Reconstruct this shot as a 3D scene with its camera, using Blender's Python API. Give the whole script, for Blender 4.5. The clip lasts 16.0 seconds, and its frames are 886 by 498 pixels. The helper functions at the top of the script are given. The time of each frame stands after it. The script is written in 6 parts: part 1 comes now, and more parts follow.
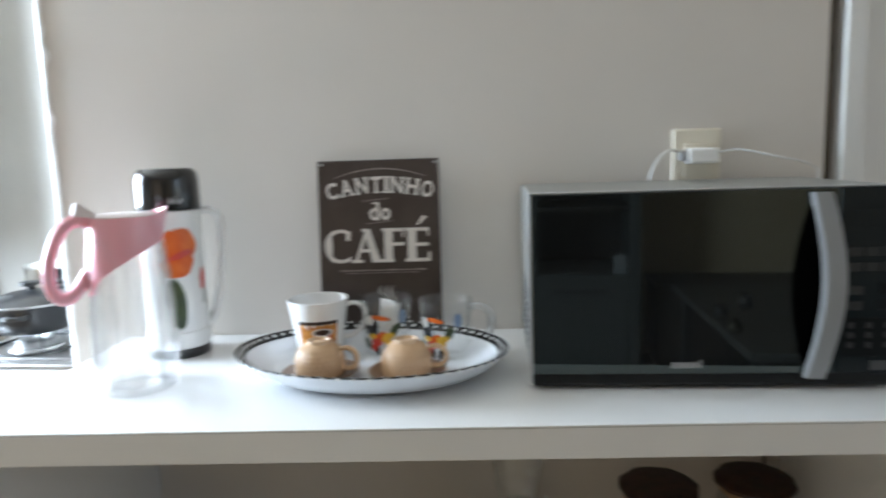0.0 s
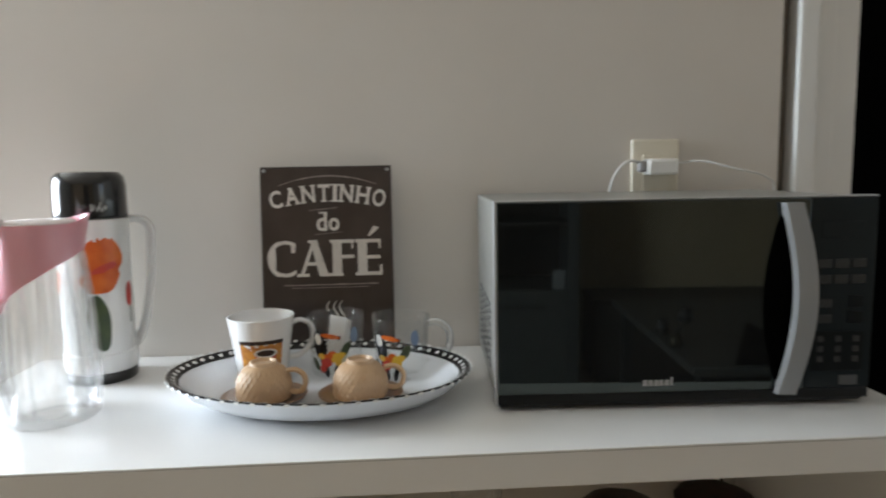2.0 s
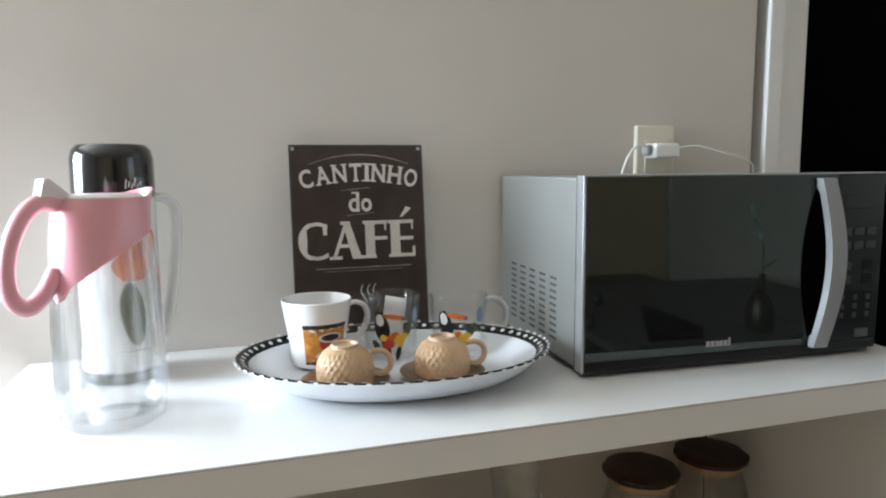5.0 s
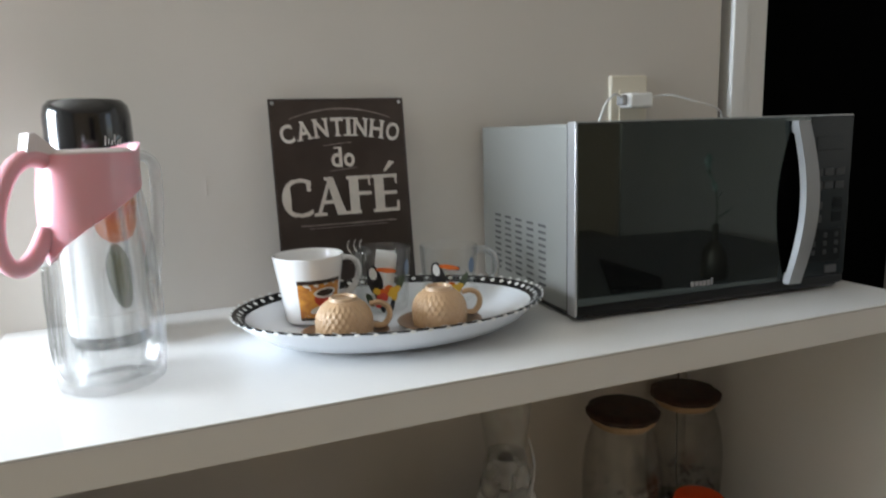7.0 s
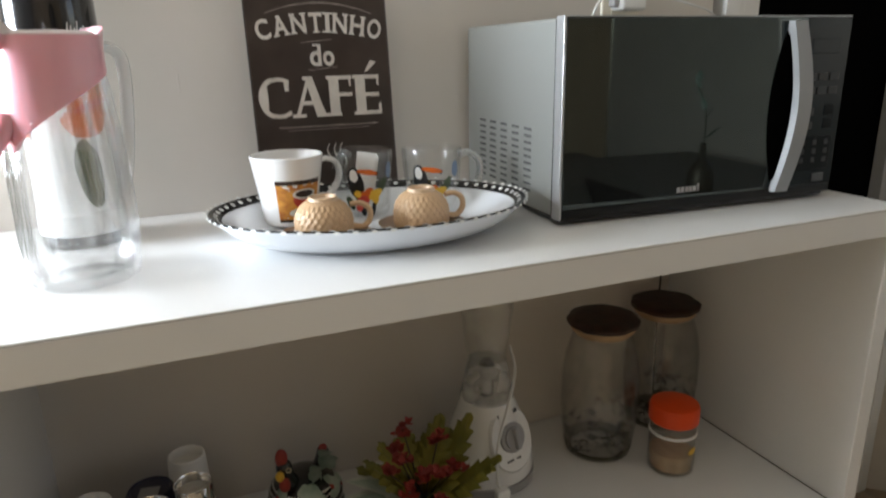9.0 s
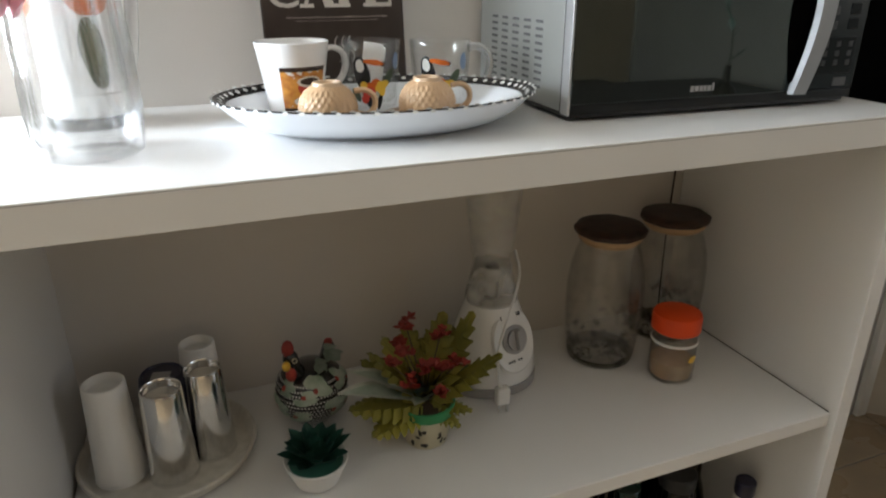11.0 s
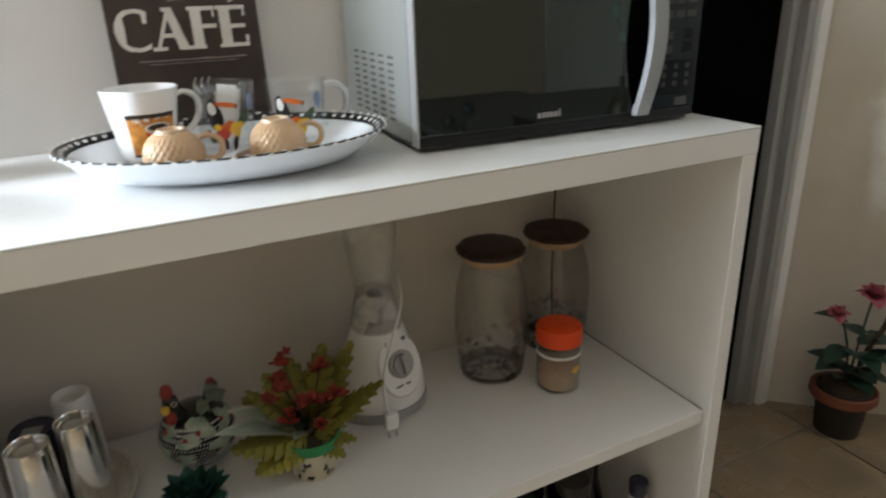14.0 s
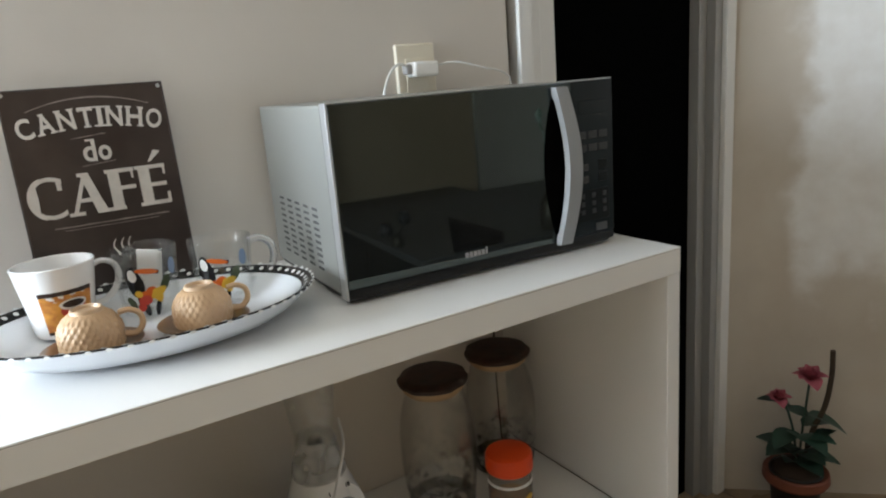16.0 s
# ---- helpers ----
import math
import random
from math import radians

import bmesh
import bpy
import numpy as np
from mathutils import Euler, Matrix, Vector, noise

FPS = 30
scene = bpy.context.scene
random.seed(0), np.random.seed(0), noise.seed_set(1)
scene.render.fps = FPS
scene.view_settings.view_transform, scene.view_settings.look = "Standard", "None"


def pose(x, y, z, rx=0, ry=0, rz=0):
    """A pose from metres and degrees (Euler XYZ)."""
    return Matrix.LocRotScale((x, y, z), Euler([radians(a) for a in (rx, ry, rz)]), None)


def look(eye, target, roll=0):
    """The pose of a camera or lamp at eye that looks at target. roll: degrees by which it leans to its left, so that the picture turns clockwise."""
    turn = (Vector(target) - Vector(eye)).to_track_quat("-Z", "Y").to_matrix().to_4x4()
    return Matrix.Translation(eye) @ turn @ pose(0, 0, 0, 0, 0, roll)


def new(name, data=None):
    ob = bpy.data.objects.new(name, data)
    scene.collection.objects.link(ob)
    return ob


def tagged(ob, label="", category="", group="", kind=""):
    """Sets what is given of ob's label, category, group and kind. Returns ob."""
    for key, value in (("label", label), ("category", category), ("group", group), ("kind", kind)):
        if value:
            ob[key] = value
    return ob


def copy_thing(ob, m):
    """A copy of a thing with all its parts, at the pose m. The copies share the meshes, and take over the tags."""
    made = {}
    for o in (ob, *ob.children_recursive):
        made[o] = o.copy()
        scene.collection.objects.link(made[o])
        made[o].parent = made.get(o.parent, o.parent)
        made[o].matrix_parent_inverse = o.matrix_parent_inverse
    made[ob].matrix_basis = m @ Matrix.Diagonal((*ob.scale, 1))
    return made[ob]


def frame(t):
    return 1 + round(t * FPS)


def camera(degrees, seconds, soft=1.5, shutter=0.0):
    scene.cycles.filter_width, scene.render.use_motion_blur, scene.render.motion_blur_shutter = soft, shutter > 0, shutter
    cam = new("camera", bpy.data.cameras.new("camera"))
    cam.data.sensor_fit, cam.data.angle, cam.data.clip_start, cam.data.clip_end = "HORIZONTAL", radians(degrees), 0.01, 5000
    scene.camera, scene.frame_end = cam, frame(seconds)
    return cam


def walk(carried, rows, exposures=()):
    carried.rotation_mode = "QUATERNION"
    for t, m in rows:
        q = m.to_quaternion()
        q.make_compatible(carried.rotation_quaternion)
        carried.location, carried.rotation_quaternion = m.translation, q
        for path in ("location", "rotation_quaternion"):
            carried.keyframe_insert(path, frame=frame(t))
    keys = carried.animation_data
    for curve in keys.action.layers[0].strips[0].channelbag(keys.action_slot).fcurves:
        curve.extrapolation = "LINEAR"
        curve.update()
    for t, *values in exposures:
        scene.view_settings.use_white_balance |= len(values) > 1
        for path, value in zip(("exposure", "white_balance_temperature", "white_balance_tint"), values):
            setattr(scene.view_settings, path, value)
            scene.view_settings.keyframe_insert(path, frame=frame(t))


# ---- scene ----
# camera and walk
cam = camera(67.0, 16.0, soft=2.0, shutter=0.8)
EXPOSURES = [(0.0, 1.10, 5870, 9), (0.5, 0.74, 5870, 9), (1.0, 0.53, 6065, 10), (1.5, 0.55, 6315, 11), (2.0, 0.68, 6415, 11), (3.0, 0.92, 6270, 10), (3.5, 1.0, 6250, 10), (4.0, 1.22, 6170, 10), (6.5, 0.56, 6250, 11), (7.5, 0.76, 6410, 11), (9.5, 0.90, 6560, 12), (12.0, 1.12, 6450, 11), (14.0, 1.15, 6360, 10), (16.0, 1.08, 6330, 10)]
PATH = [
    (0, (0.226, 0.258, 1.365), (0.154, 2.237, 1.089), -1.8),
    (0.5, (0.19, 0.26, 1.358), (-0.059, 2.227, 1.094), -0.5),
    (1, (0.171, 0.293, 1.353), (-0.121, 2.255, 1.095), 0.6),
    (1.5, (0.205, 0.305, 1.352), (0.094, 2.284, 1.09), -0.4),
    (2, (0.194, 0.32, 1.352), (0.32, 2.303, 1.119), -1.0),
    (2.5, (0.18, 0.32, 1.348), (0.385, 2.294, 1.108), -1.5),
    (3, (0.178, 0.322, 1.345), (0.364, 2.294, 1.064), -2.1),
    (3.5, (0.098, 0.388, 1.339), (0.701, 2.266, 1.008), -4.2),
    (4, (0.012, 0.389, 1.33), (0.735, 2.232, 1.046), -1.6),
    (4.2, (-0.012, 0.369, 1.33), (0.526, 2.275, 1.053), -0.9),
    (6.3, (-0.171, 0.375, 1.316), (0.579, 2.217, 1.109), -1.7),
    (6.5, (-0.169, 0.379, 1.317), (0.584, 2.214, 1.062), -2.3),
    (7, (-0.154, 0.385, 1.308), (0.568, 2.218, 0.963), -1.8),
    (7.5, (-0.139, 0.387, 1.305), (0.632, 2.188, 0.902), -2.2),
    (8, (-0.147, 0.382, 1.299), (0.625, 2.175, 0.863), -2.0),
    (8.5, (-0.149, 0.384, 1.296), (0.59, 2.171, 0.786), -2.3),
    (9, (-0.147, 0.393, 1.276), (0.59, 2.165, 0.713), -1.1),
    (9.5, (-0.146, 0.385, 1.265), (0.589, 2.141, 0.651), -1.1),
    (12, (-0.11, 0.353, 1.216), (0.523, 2.077, 0.426), 0.3),
    (12.5, (-0.087, 0.326, 1.216), (0.596, 2.038, 0.438), 0.3),
    (13, (-0.074, 0.309, 1.227), (0.602, 2.035, 0.475), -0.3),
    (13.5, (-0.068, 0.317, 1.242), (0.653, 2.04, 0.525), -0.7),
    (14, (-0.045, 0.322, 1.258), (0.778, 1.996, 0.536), -1.9),
    (14.5, (-0.029, 0.333, 1.276), (0.829, 2.015, 0.617), -3.2),
    (15, (-0.023, 0.33, 1.295), (0.9, 1.995, 0.683), -3.3),
    (15.5, (-0.005, 0.331, 1.317), (0.984, 1.99, 0.799), -4.9),
    (16, (-0.01, 0.337, 1.331), (0.999, 1.994, 0.842), -4.7),
]
walk(cam, [(t, look(eye, target, roll)) for t, eye, target, roll in PATH], EXPOSURES)

# ---- light ----
world = bpy.data.worlds.new("sky")
scene.world = world
world.use_nodes = True
wn = world.node_tree.nodes
sky = wn.new("ShaderNodeTexSky")
sky.sky_type = "NISHITA"
sky.sun_disc = False
sky.sun_elevation, sky.sun_rotation = radians(48), radians(250)
world.node_tree.links.new(sky.outputs[0], wn["Background"].inputs[0])
wn["Background"].inputs[1].default_value = 0.1
sun = new("sun", bpy.data.lights.new("sun", "SUN"))
sun.data.energy, sun.data.angle, sun.data.color = 2.0, radians(0.5), (1.0, 0.95, 0.88)
sun.matrix_world = look((-6, -4, 8), (0, 0, 0))


def area_lamp(name, eye, target, w, h, watts, color):
    ob = new(name, bpy.data.lights.new(name, "AREA"))
    ob.data.shape, ob.data.size, ob.data.size_y = "RECTANGLE", w, h
    ob.data.energy, ob.data.color = watts, color
    ob.matrix_world = look(eye, target)
    return ob


# sky light in the opening of the kitchen window
area_lamp("window_light", (-2.44, 1.545, 1.6), (0.0, 1.30, 1.2), 1.24, 1.15, 134, (0.80, 0.91, 1.0))
# added fill lamp in an invented, unseen opening of the east wall
area_lamp("east_fill_light", (2.59, -0.35, 1.6), (0.2, 0.9, 0.8), 1.0, 1.15, 1.3, (1.0, 0.97, 0.93))


# ---- materials ----
def mat(name, color, rough=0.5, metal=0.0, color2=None, scale=8.0, detail=4.0, bump=0.0, bscale=60.0, coat=0.0, rvar=0.0, obj_rand=0.0, stretch=(1, 1, 1)):
    m = bpy.data.materials.new(name)
    m.use_nodes = True
    nt = m.node_tree
    b = nt.nodes["Principled BSDF"]
    b.inputs["Roughness"].default_value = rough
    b.inputs["Metallic"].default_value = metal
    b.inputs["Coat Weight"].default_value = coat
    co = nt.nodes.new("ShaderNodeTexCoord")
    mp = nt.nodes.new("ShaderNodeMapping")
    mp.inputs["Scale"].default_value = stretch
    nt.links.new(co.outputs["Object"], mp.inputs[0])
    c1 = (*color, 1)
    c2 = (*(color2 or tuple(c * 0.86 for c in color)), 1)
    n1 = nt.nodes.new("ShaderNodeTexNoise")
    n1.inputs["Scale"].default_value, n1.inputs["Detail"].default_value = scale, detail
    nt.links.new(mp.outputs[0], n1.inputs["Vector"])
    ramp = nt.nodes.new("ShaderNodeMapRange")
    ramp.inputs["From Min"].default_value, ramp.inputs["From Max"].default_value = 0.35, 0.68
    nt.links.new(n1.outputs["Fac"], ramp.inputs["Value"])
    mix = nt.nodes.new("ShaderNodeMix")
    mix.data_type = "RGBA"
    mix.inputs["A"].default_value, mix.inputs["B"].default_value = c1, c2
    nt.links.new(ramp.outputs["Result"], mix.inputs["Factor"])
    last = mix.outputs["Result"]
    if obj_rand:
        info = nt.nodes.new("ShaderNodeObjectInfo")
        mr = nt.nodes.new("ShaderNodeMapRange")
        mr.inputs["To Min"].default_value, mr.inputs["To Max"].default_value = 1 - obj_rand, 1 + obj_rand
        nt.links.new(info.outputs["Random"], mr.inputs["Value"])
        hsv = nt.nodes.new("ShaderNodeHueSaturation")
        nt.links.new(mr.outputs["Result"], hsv.inputs["Value"])
        nt.links.new(last, hsv.inputs["Color"])
        last = hsv.outputs["Color"]
    nt.links.new(last, b.inputs["Base Color"])
    if rvar:
        rr = nt.nodes.new("ShaderNodeMapRange")
        rr.inputs["To Min"].default_value, rr.inputs["To Max"].default_value = max(0.02, rough - rvar), rough + rvar
        nt.links.new(n1.outputs["Fac"], rr.inputs["Value"])
        nt.links.new(rr.outputs["Result"], b.inputs["Roughness"])
    if bump:
        n2 = nt.nodes.new("ShaderNodeTexNoise")
        n2.inputs["Scale"].default_value, n2.inputs["Detail"].default_value = bscale, 6.0
        nt.links.new(mp.outputs[0], n2.inputs["Vector"])
        bp = nt.nodes.new("ShaderNodeBump")
        bp.inputs["Strength"].default_value, bp.inputs["Distance"].default_value = bump, 0.004
        nt.links.new(n2.outputs["Fac"], bp.inputs["Height"])
        nt.links.new(bp.outputs["Normal"], b.inputs["Normal"])
    return m


def thin_glass(name, tint, rough=0.05, gloss=1.0, haze=0.0, haze_color=(0.6, 0.6, 0.58), bend=0.0, dirt=0.0):
    """Thin clear wall: light passes straight through, gloss by Fresnel, a little dusty haze."""
    m = bpy.data.materials.new(name)
    m.use_nodes = True
    nt = m.node_tree
    out = nt.nodes["Material Output"]
    nt.nodes.remove(nt.nodes["Principled BSDF"])
    tr = nt.nodes.new("ShaderNodeBsdfTransparent")
    tr.inputs[0].default_value = (*tint, 1)
    if bend:
        rf = nt.nodes.new("ShaderNodeBsdfRefraction")
        rf.inputs["Color"].default_value = (*tint, 1)
        rf.inputs["Roughness"].default_value, rf.inputs["IOR"].default_value = 0.02, 1.45
        mb = nt.nodes.new("ShaderNodeMixShader")
        mb.inputs[0].default_value = bend
        nt.links.new(tr.outputs[0], mb.inputs[1])
        nt.links.new(rf.outputs[0], mb.inputs[2])
        tr = mb
    gl = nt.nodes.new("ShaderNodeBsdfGlossy")
    gl.inputs["Roughness"].default_value = rough
    df = nt.nodes.new("ShaderNodeBsdfDiffuse")
    df.inputs[0].default_value = (*haze_color, 1)
    lw = nt.nodes.new("ShaderNodeLayerWeight")
    lw.inputs["Blend"].default_value = 0.5
    pw = nt.nodes.new("ShaderNodeMath")
    pw.operation = "POWER"
    pw.inputs[1].default_value = 4.0
    nt.links.new(lw.outputs["Facing"], pw.inputs[0])
    fr = nt.nodes.new("ShaderNodeMath")
    fr.operation = "MULTIPLY_ADD"
    fr.inputs[1].default_value, fr.inputs[2].default_value = 0.55 * gloss, 0.035 * gloss
    nt.links.new(pw.outputs[0], fr.inputs[0])
    co = nt.nodes.new("ShaderNodeTexCoord")
    no = nt.nodes.new("ShaderNodeTexNoise")
    no.inputs["Scale"].default_value = 18
    nt.links.new(co.outputs["Object"], no.inputs["Vector"])
    mu = nt.nodes.new("ShaderNodeMath")
    mu.operation = "MULTIPLY"
    mu.inputs[1].default_value = haze * 2
    bl = nt.nodes.new("ShaderNodeMapRange")
    bl.inputs["From Min"].default_value, bl.inputs["From Max"].default_value = 0.36, 0.68
    nt.links.new(no.outputs["Fac"], bl.inputs["Value"])
    nt.links.new(bl.outputs["Result"], mu.inputs[0])
    m1 = nt.nodes.new("ShaderNodeMixShader")
    nt.links.new(mu.outputs[0], m1.inputs[0])
    nt.links.new(tr.outputs[0], m1.inputs[1])
    nt.links.new(df.outputs[0], m1.inputs[2])
    m2 = nt.nodes.new("ShaderNodeMixShader")
    nt.links.new(fr.outputs[0], m2.inputs[0])
    nt.links.new(m1.outputs[0], m2.inputs[1])
    nt.links.new(gl.outputs[0], m2.inputs[2])
    nt.links.new(m2.outputs[0], out.inputs[0])
    if dirt:
        # dark dried specks, thickest near the bottom
        sp = nt.nodes.new("ShaderNodeTexNoise")
        sp.inputs["Scale"].default_value, sp.inputs["Detail"].default_value = 62, 3.0
        nt.links.new(co.outputs["Object"], sp.inputs["Vector"])
        cut = nt.nodes.new("ShaderNodeMapRange")
        cut.inputs["From Min"].default_value, cut.inputs["From Max"].default_value = 0.55, 0.64
        nt.links.new(sp.outputs["Fac"], cut.inputs["Value"])
        xyz = nt.nodes.new("ShaderNodeSeparateXYZ")
        nt.links.new(co.outputs["Object"], xyz.inputs[0])
        low = nt.nodes.new("ShaderNodeMapRange")
        low.inputs["From Min"].default_value, low.inputs["From Max"].default_value = 0.01, 0.09
        low.inputs["To Min"].default_value, low.inputs["To Max"].default_value = dirt, dirt * 0.07
        nt.links.new(xyz.outputs["Z"], low.inputs["Value"])
        both = nt.nodes.new("ShaderNodeMath")
        both.operation = "MULTIPLY"
        nt.links.new(cut.outputs["Result"], both.inputs[0])
        nt.links.new(low.outputs["Result"], both.inputs[1])
        dk = nt.nodes.new("ShaderNodeBsdfDiffuse")
        dk.inputs[0].default_value = (0.050, 0.052, 0.042, 1)
        m3 = nt.nodes.new("ShaderNodeMixShader")
        nt.links.new(both.outputs[0], m3.inputs[0])
        nt.links.new(m2.outputs[0], m3.inputs[1])
        nt.links.new(dk.outputs[0], m3.inputs[2])
        nt.links.new(m3.outputs[0], out.inputs[0])
    return m


WALL = mat("wall_paint", (0.66, 0.612, 0.56), 0.75, color2=(0.625, 0.578, 0.527), scale=2.5, bump=0.10, bscale=45)
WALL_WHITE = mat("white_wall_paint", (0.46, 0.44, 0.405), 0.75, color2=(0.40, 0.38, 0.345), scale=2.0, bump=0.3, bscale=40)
# peach tint added so the wall bounces warm light into the shelf
WALL_WARM = mat("warm_bounce_wall", (0.50, 0.37, 0.235), 0.8, color2=(0.45, 0.33, 0.20), scale=2.0, bump=0.2, bscale=40)
WALL_GREY = mat("grey_beige_wall_paint", (0.50, 0.455, 0.385), 0.8, color2=(0.45, 0.41, 0.35), scale=2.0, bump=0.2, bscale=40)
SLANT_WALL = mat("part_whitened_wall_paint", (0.60, 0.54, 0.46), 0.78, color2=(0.545, 0.48, 0.40), scale=5, bump=0.14, bscale=40)


def whiten_upper_right(m, white, brown):
    """A whiter upper right area with a ragged soft border, and brown smudges on the old paint."""
    nt = m.node_tree
    b = nt.nodes["Principled BSDF"]
    old = b.inputs["Base Color"].links[0].from_socket
    co = nt.nodes.new("ShaderNodeTexCoord")

    def noise(scale, lo, hi, detail=5.0):
        n = nt.nodes.new("ShaderNodeTexNoise")
        n.inputs["Scale"].default_value, n.inputs["Detail"].default_value = scale, detail
        nt.links.new(co.outputs["Object"], n.inputs["Vector"])
        r = nt.nodes.new("ShaderNodeMapRange")
        r.inputs["From Min"].default_value, r.inputs["From Max"].default_value = 0.3, 0.7
        r.inputs["To Min"].default_value, r.inputs["To Max"].default_value = lo, hi
        nt.links.new(n.outputs["Fac"], r.inputs["Value"])
        return r.outputs["Result"]

    def calc(op, p, q):
        c = nt.nodes.new("ShaderNodeMath")
        c.operation = op
        for k, v in enumerate((p, q)):
            if isinstance(v, float):
                c.inputs[k].default_value = v
            else:
                nt.links.new(v, c.inputs[k])
        return c.outputs[0]

    def ramp(v, lo, hi):
        r = nt.nodes.new("ShaderNodeMapRange")
        r.interpolation_type = "SMOOTHSTEP"
        r.inputs["From Min"].default_value, r.inputs["From Max"].default_value = lo, hi
        nt.links.new(v, r.inputs["Value"])
        return r.outputs["Result"]

    def blend(fac, p, color):
        x = nt.nodes.new("ShaderNodeMix")
        x.data_type = "RGBA"
        x.inputs["B"].default_value = (*color, 1)
        nt.links.new(fac, x.inputs["Factor"])
        nt.links.new(p, x.inputs["A"])
        return x.outputs["Result"]

    xyz = nt.nodes.new("ShaderNodeSeparateXYZ")
    nt.links.new(co.outputs["Object"], xyz.inputs[0])
    across = ramp(calc("ADD", xyz.outputs["X"], noise(6.0, -0.05, 0.05)), 0.17, 0.25)
    above = ramp(calc("ADD", xyz.outputs["Z"], noise(5.0, -0.11, 0.11)), 0.60, 0.80)
    smudge = calc("MULTIPLY", ramp(noise(3.5, 0.0, 1.0), 0.45, 0.95), 0.20)
    body = blend(smudge, old, brown)
    patch = calc("MULTIPLY", calc("MULTIPLY", across, above), noise(14.0, 0.72, 1.0))
    nt.links.new(blend(patch, body, white), b.inputs["Base Color"])


whiten_upper_right(SLANT_WALL, (0.87, 0.865, 0.85), (0.40, 0.32, 0.235))
PLASTER = mat("raw_white_plaster", (0.93, 0.93, 0.92), 0.9, color2=(0.85, 0.85, 0.84), scale=30, bump=0.8, bscale=90)
CEIL = mat("ceiling_paint", (0.74, 0.675, 0.58), 0.85, bump=0.1)
LACQUER = mat("white_lacquered_board", (0.79, 0.782, 0.77), 0.24, color2=(0.775, 0.765, 0.75), scale=3, bump=0.02, bscale=90, rvar=0.06)
JOINT = mat("dark_board_joint", (0.10, 0.085, 0.07), 0.8)
TILE = mat("pale_floor_tile", (0.315, 0.225, 0.135), 0.28, color2=(0.22, 0.17, 0.115), scale=6, rvar=0.08, obj_rand=0.05, bump=0.03)
TILE_PALE = mat("pale_grey_kitchen_tile", (0.56, 0.56, 0.56), 0.22, color2=(0.50, 0.50, 0.50), scale=6, rvar=0.08, obj_rand=0.04, bump=0.03)
GROUT = mat("dark_tile_grout", (0.22, 0.19, 0.16), 0.9, bump=0.3)
CASING = mat("grey_white_casing_paint", (0.80, 0.79, 0.77), 0.45, color2=(0.72, 0.71, 0.69), scale=4, bump=0.08, stretch=(1, 1, 0.2))
PLANK = mat("old_grey_painted_planks", (0.32, 0.295, 0.245), 0.7, color2=(0.24, 0.22, 0.18), scale=6, bump=0.25, bscale=30, stretch=(4, 4, 0.3), obj_rand=0.06)
SHUTTER = mat("white_painted_shutter_wood", (0.53, 0.52, 0.50), 0.5, color2=(0.47, 0.46, 0.44), scale=5, bump=0.1, stretch=(3, 3, 0.3))
BLACK_GLOSS = mat("black_glossy_plastic", (0.012, 0.012, 0.013), 0.15, coat=0.5)
BLACK_MATTE = mat("black_matte_plastic", (0.02, 0.02, 0.02), 0.5)
DARK_HOLE = mat("dark_slot", (0.085, 0.085, 0.085), 0.8)
MIRROR_BLACK = mat("black_mirrored_door_glass", (0.010, 0.011, 0.011), 0.03, color2=(0.012, 0.012, 0.012))
MIRROR_BLACK.node_tree.nodes["Principled BSDF"].inputs["IOR"].default_value = 1.77
MIRROR_BLACK.node_tree.nodes["Principled BSDF"].inputs["Specular Tint"].default_value = (0.84, 1.0, 0.97, 1)
PANEL_BLACK = mat("dark_blue_black_panel", (0.020, 0.0255, 0.0285), 0.16)
KEY_DARK = mat("dark_grey_key_print", (0.010, 0.012, 0.013), 0.5)
KEY_DARK.node_tree.nodes["Principled BSDF"].inputs["Specular IOR Level"].default_value = 0.1
PANEL_BLACK.node_tree.nodes["Principled BSDF"].inputs["Specular IOR Level"].default_value = 0.16
KEY_DIM = mat("dim_key_print", (0.020, 0.021, 0.021), 0.5)
RELEASE_GREY = mat("dim_grey_key", (0.07, 0.072, 0.075), 0.5)
HANDLE_GREY = mat("satin_grey_handle_paint", (0.30, 0.305, 0.31), 0.42, metal=0.25, color2=(0.28, 0.285, 0.29))
DARK_TRIM = mat("dark_steel_trim", (0.012, 0.0125, 0.013), 0.5)
DARK_TRIM.node_tree.nodes["Principled BSDF"].inputs["Specular IOR Level"].default_value = 0.2
DARK_STRIP = mat("dark_brown_strip", (0.19, 0.155, 0.125), 0.9, color2=(0.12, 0.097, 0.08), scale=14, bump=0.3)
# the casing colour at under half its value, for the two inner boards
CASING_DARKER = mat("darker_casing", (0.36, 0.355, 0.345), 0.5, color2=(0.30, 0.295, 0.285), scale=4, bump=0.08, stretch=(1, 1, 0.2))
SILVER = mat("silver_painted_steel", (0.322, 0.325, 0.305), 0.32, metal=0.40, color2=(0.295, 0.30, 0.28), scale=3, bump=0.04, bscale=200)
CHROME = mat("brushed_silver_trim", (0.50, 0.50, 0.50), 0.36, metal=0.7, color2=(0.45, 0.45, 0.45), stretch=(1, 1, 0.1))
STEEL = mat("polished_aluminium", (0.86, 0.855, 0.84), 0.14, metal=1.0, color2=(0.80, 0.795, 0.78), scale=20, rvar=0.06, stretch=(1, 1, 0.15))
BROWN_SIGN = mat("dark_brown_enamelled_tin", (0.036, 0.023, 0.019), 0.38, color2=(0.056, 0.040, 0.035), scale=14, bump=0.05, bscale=80, coat=0.35)
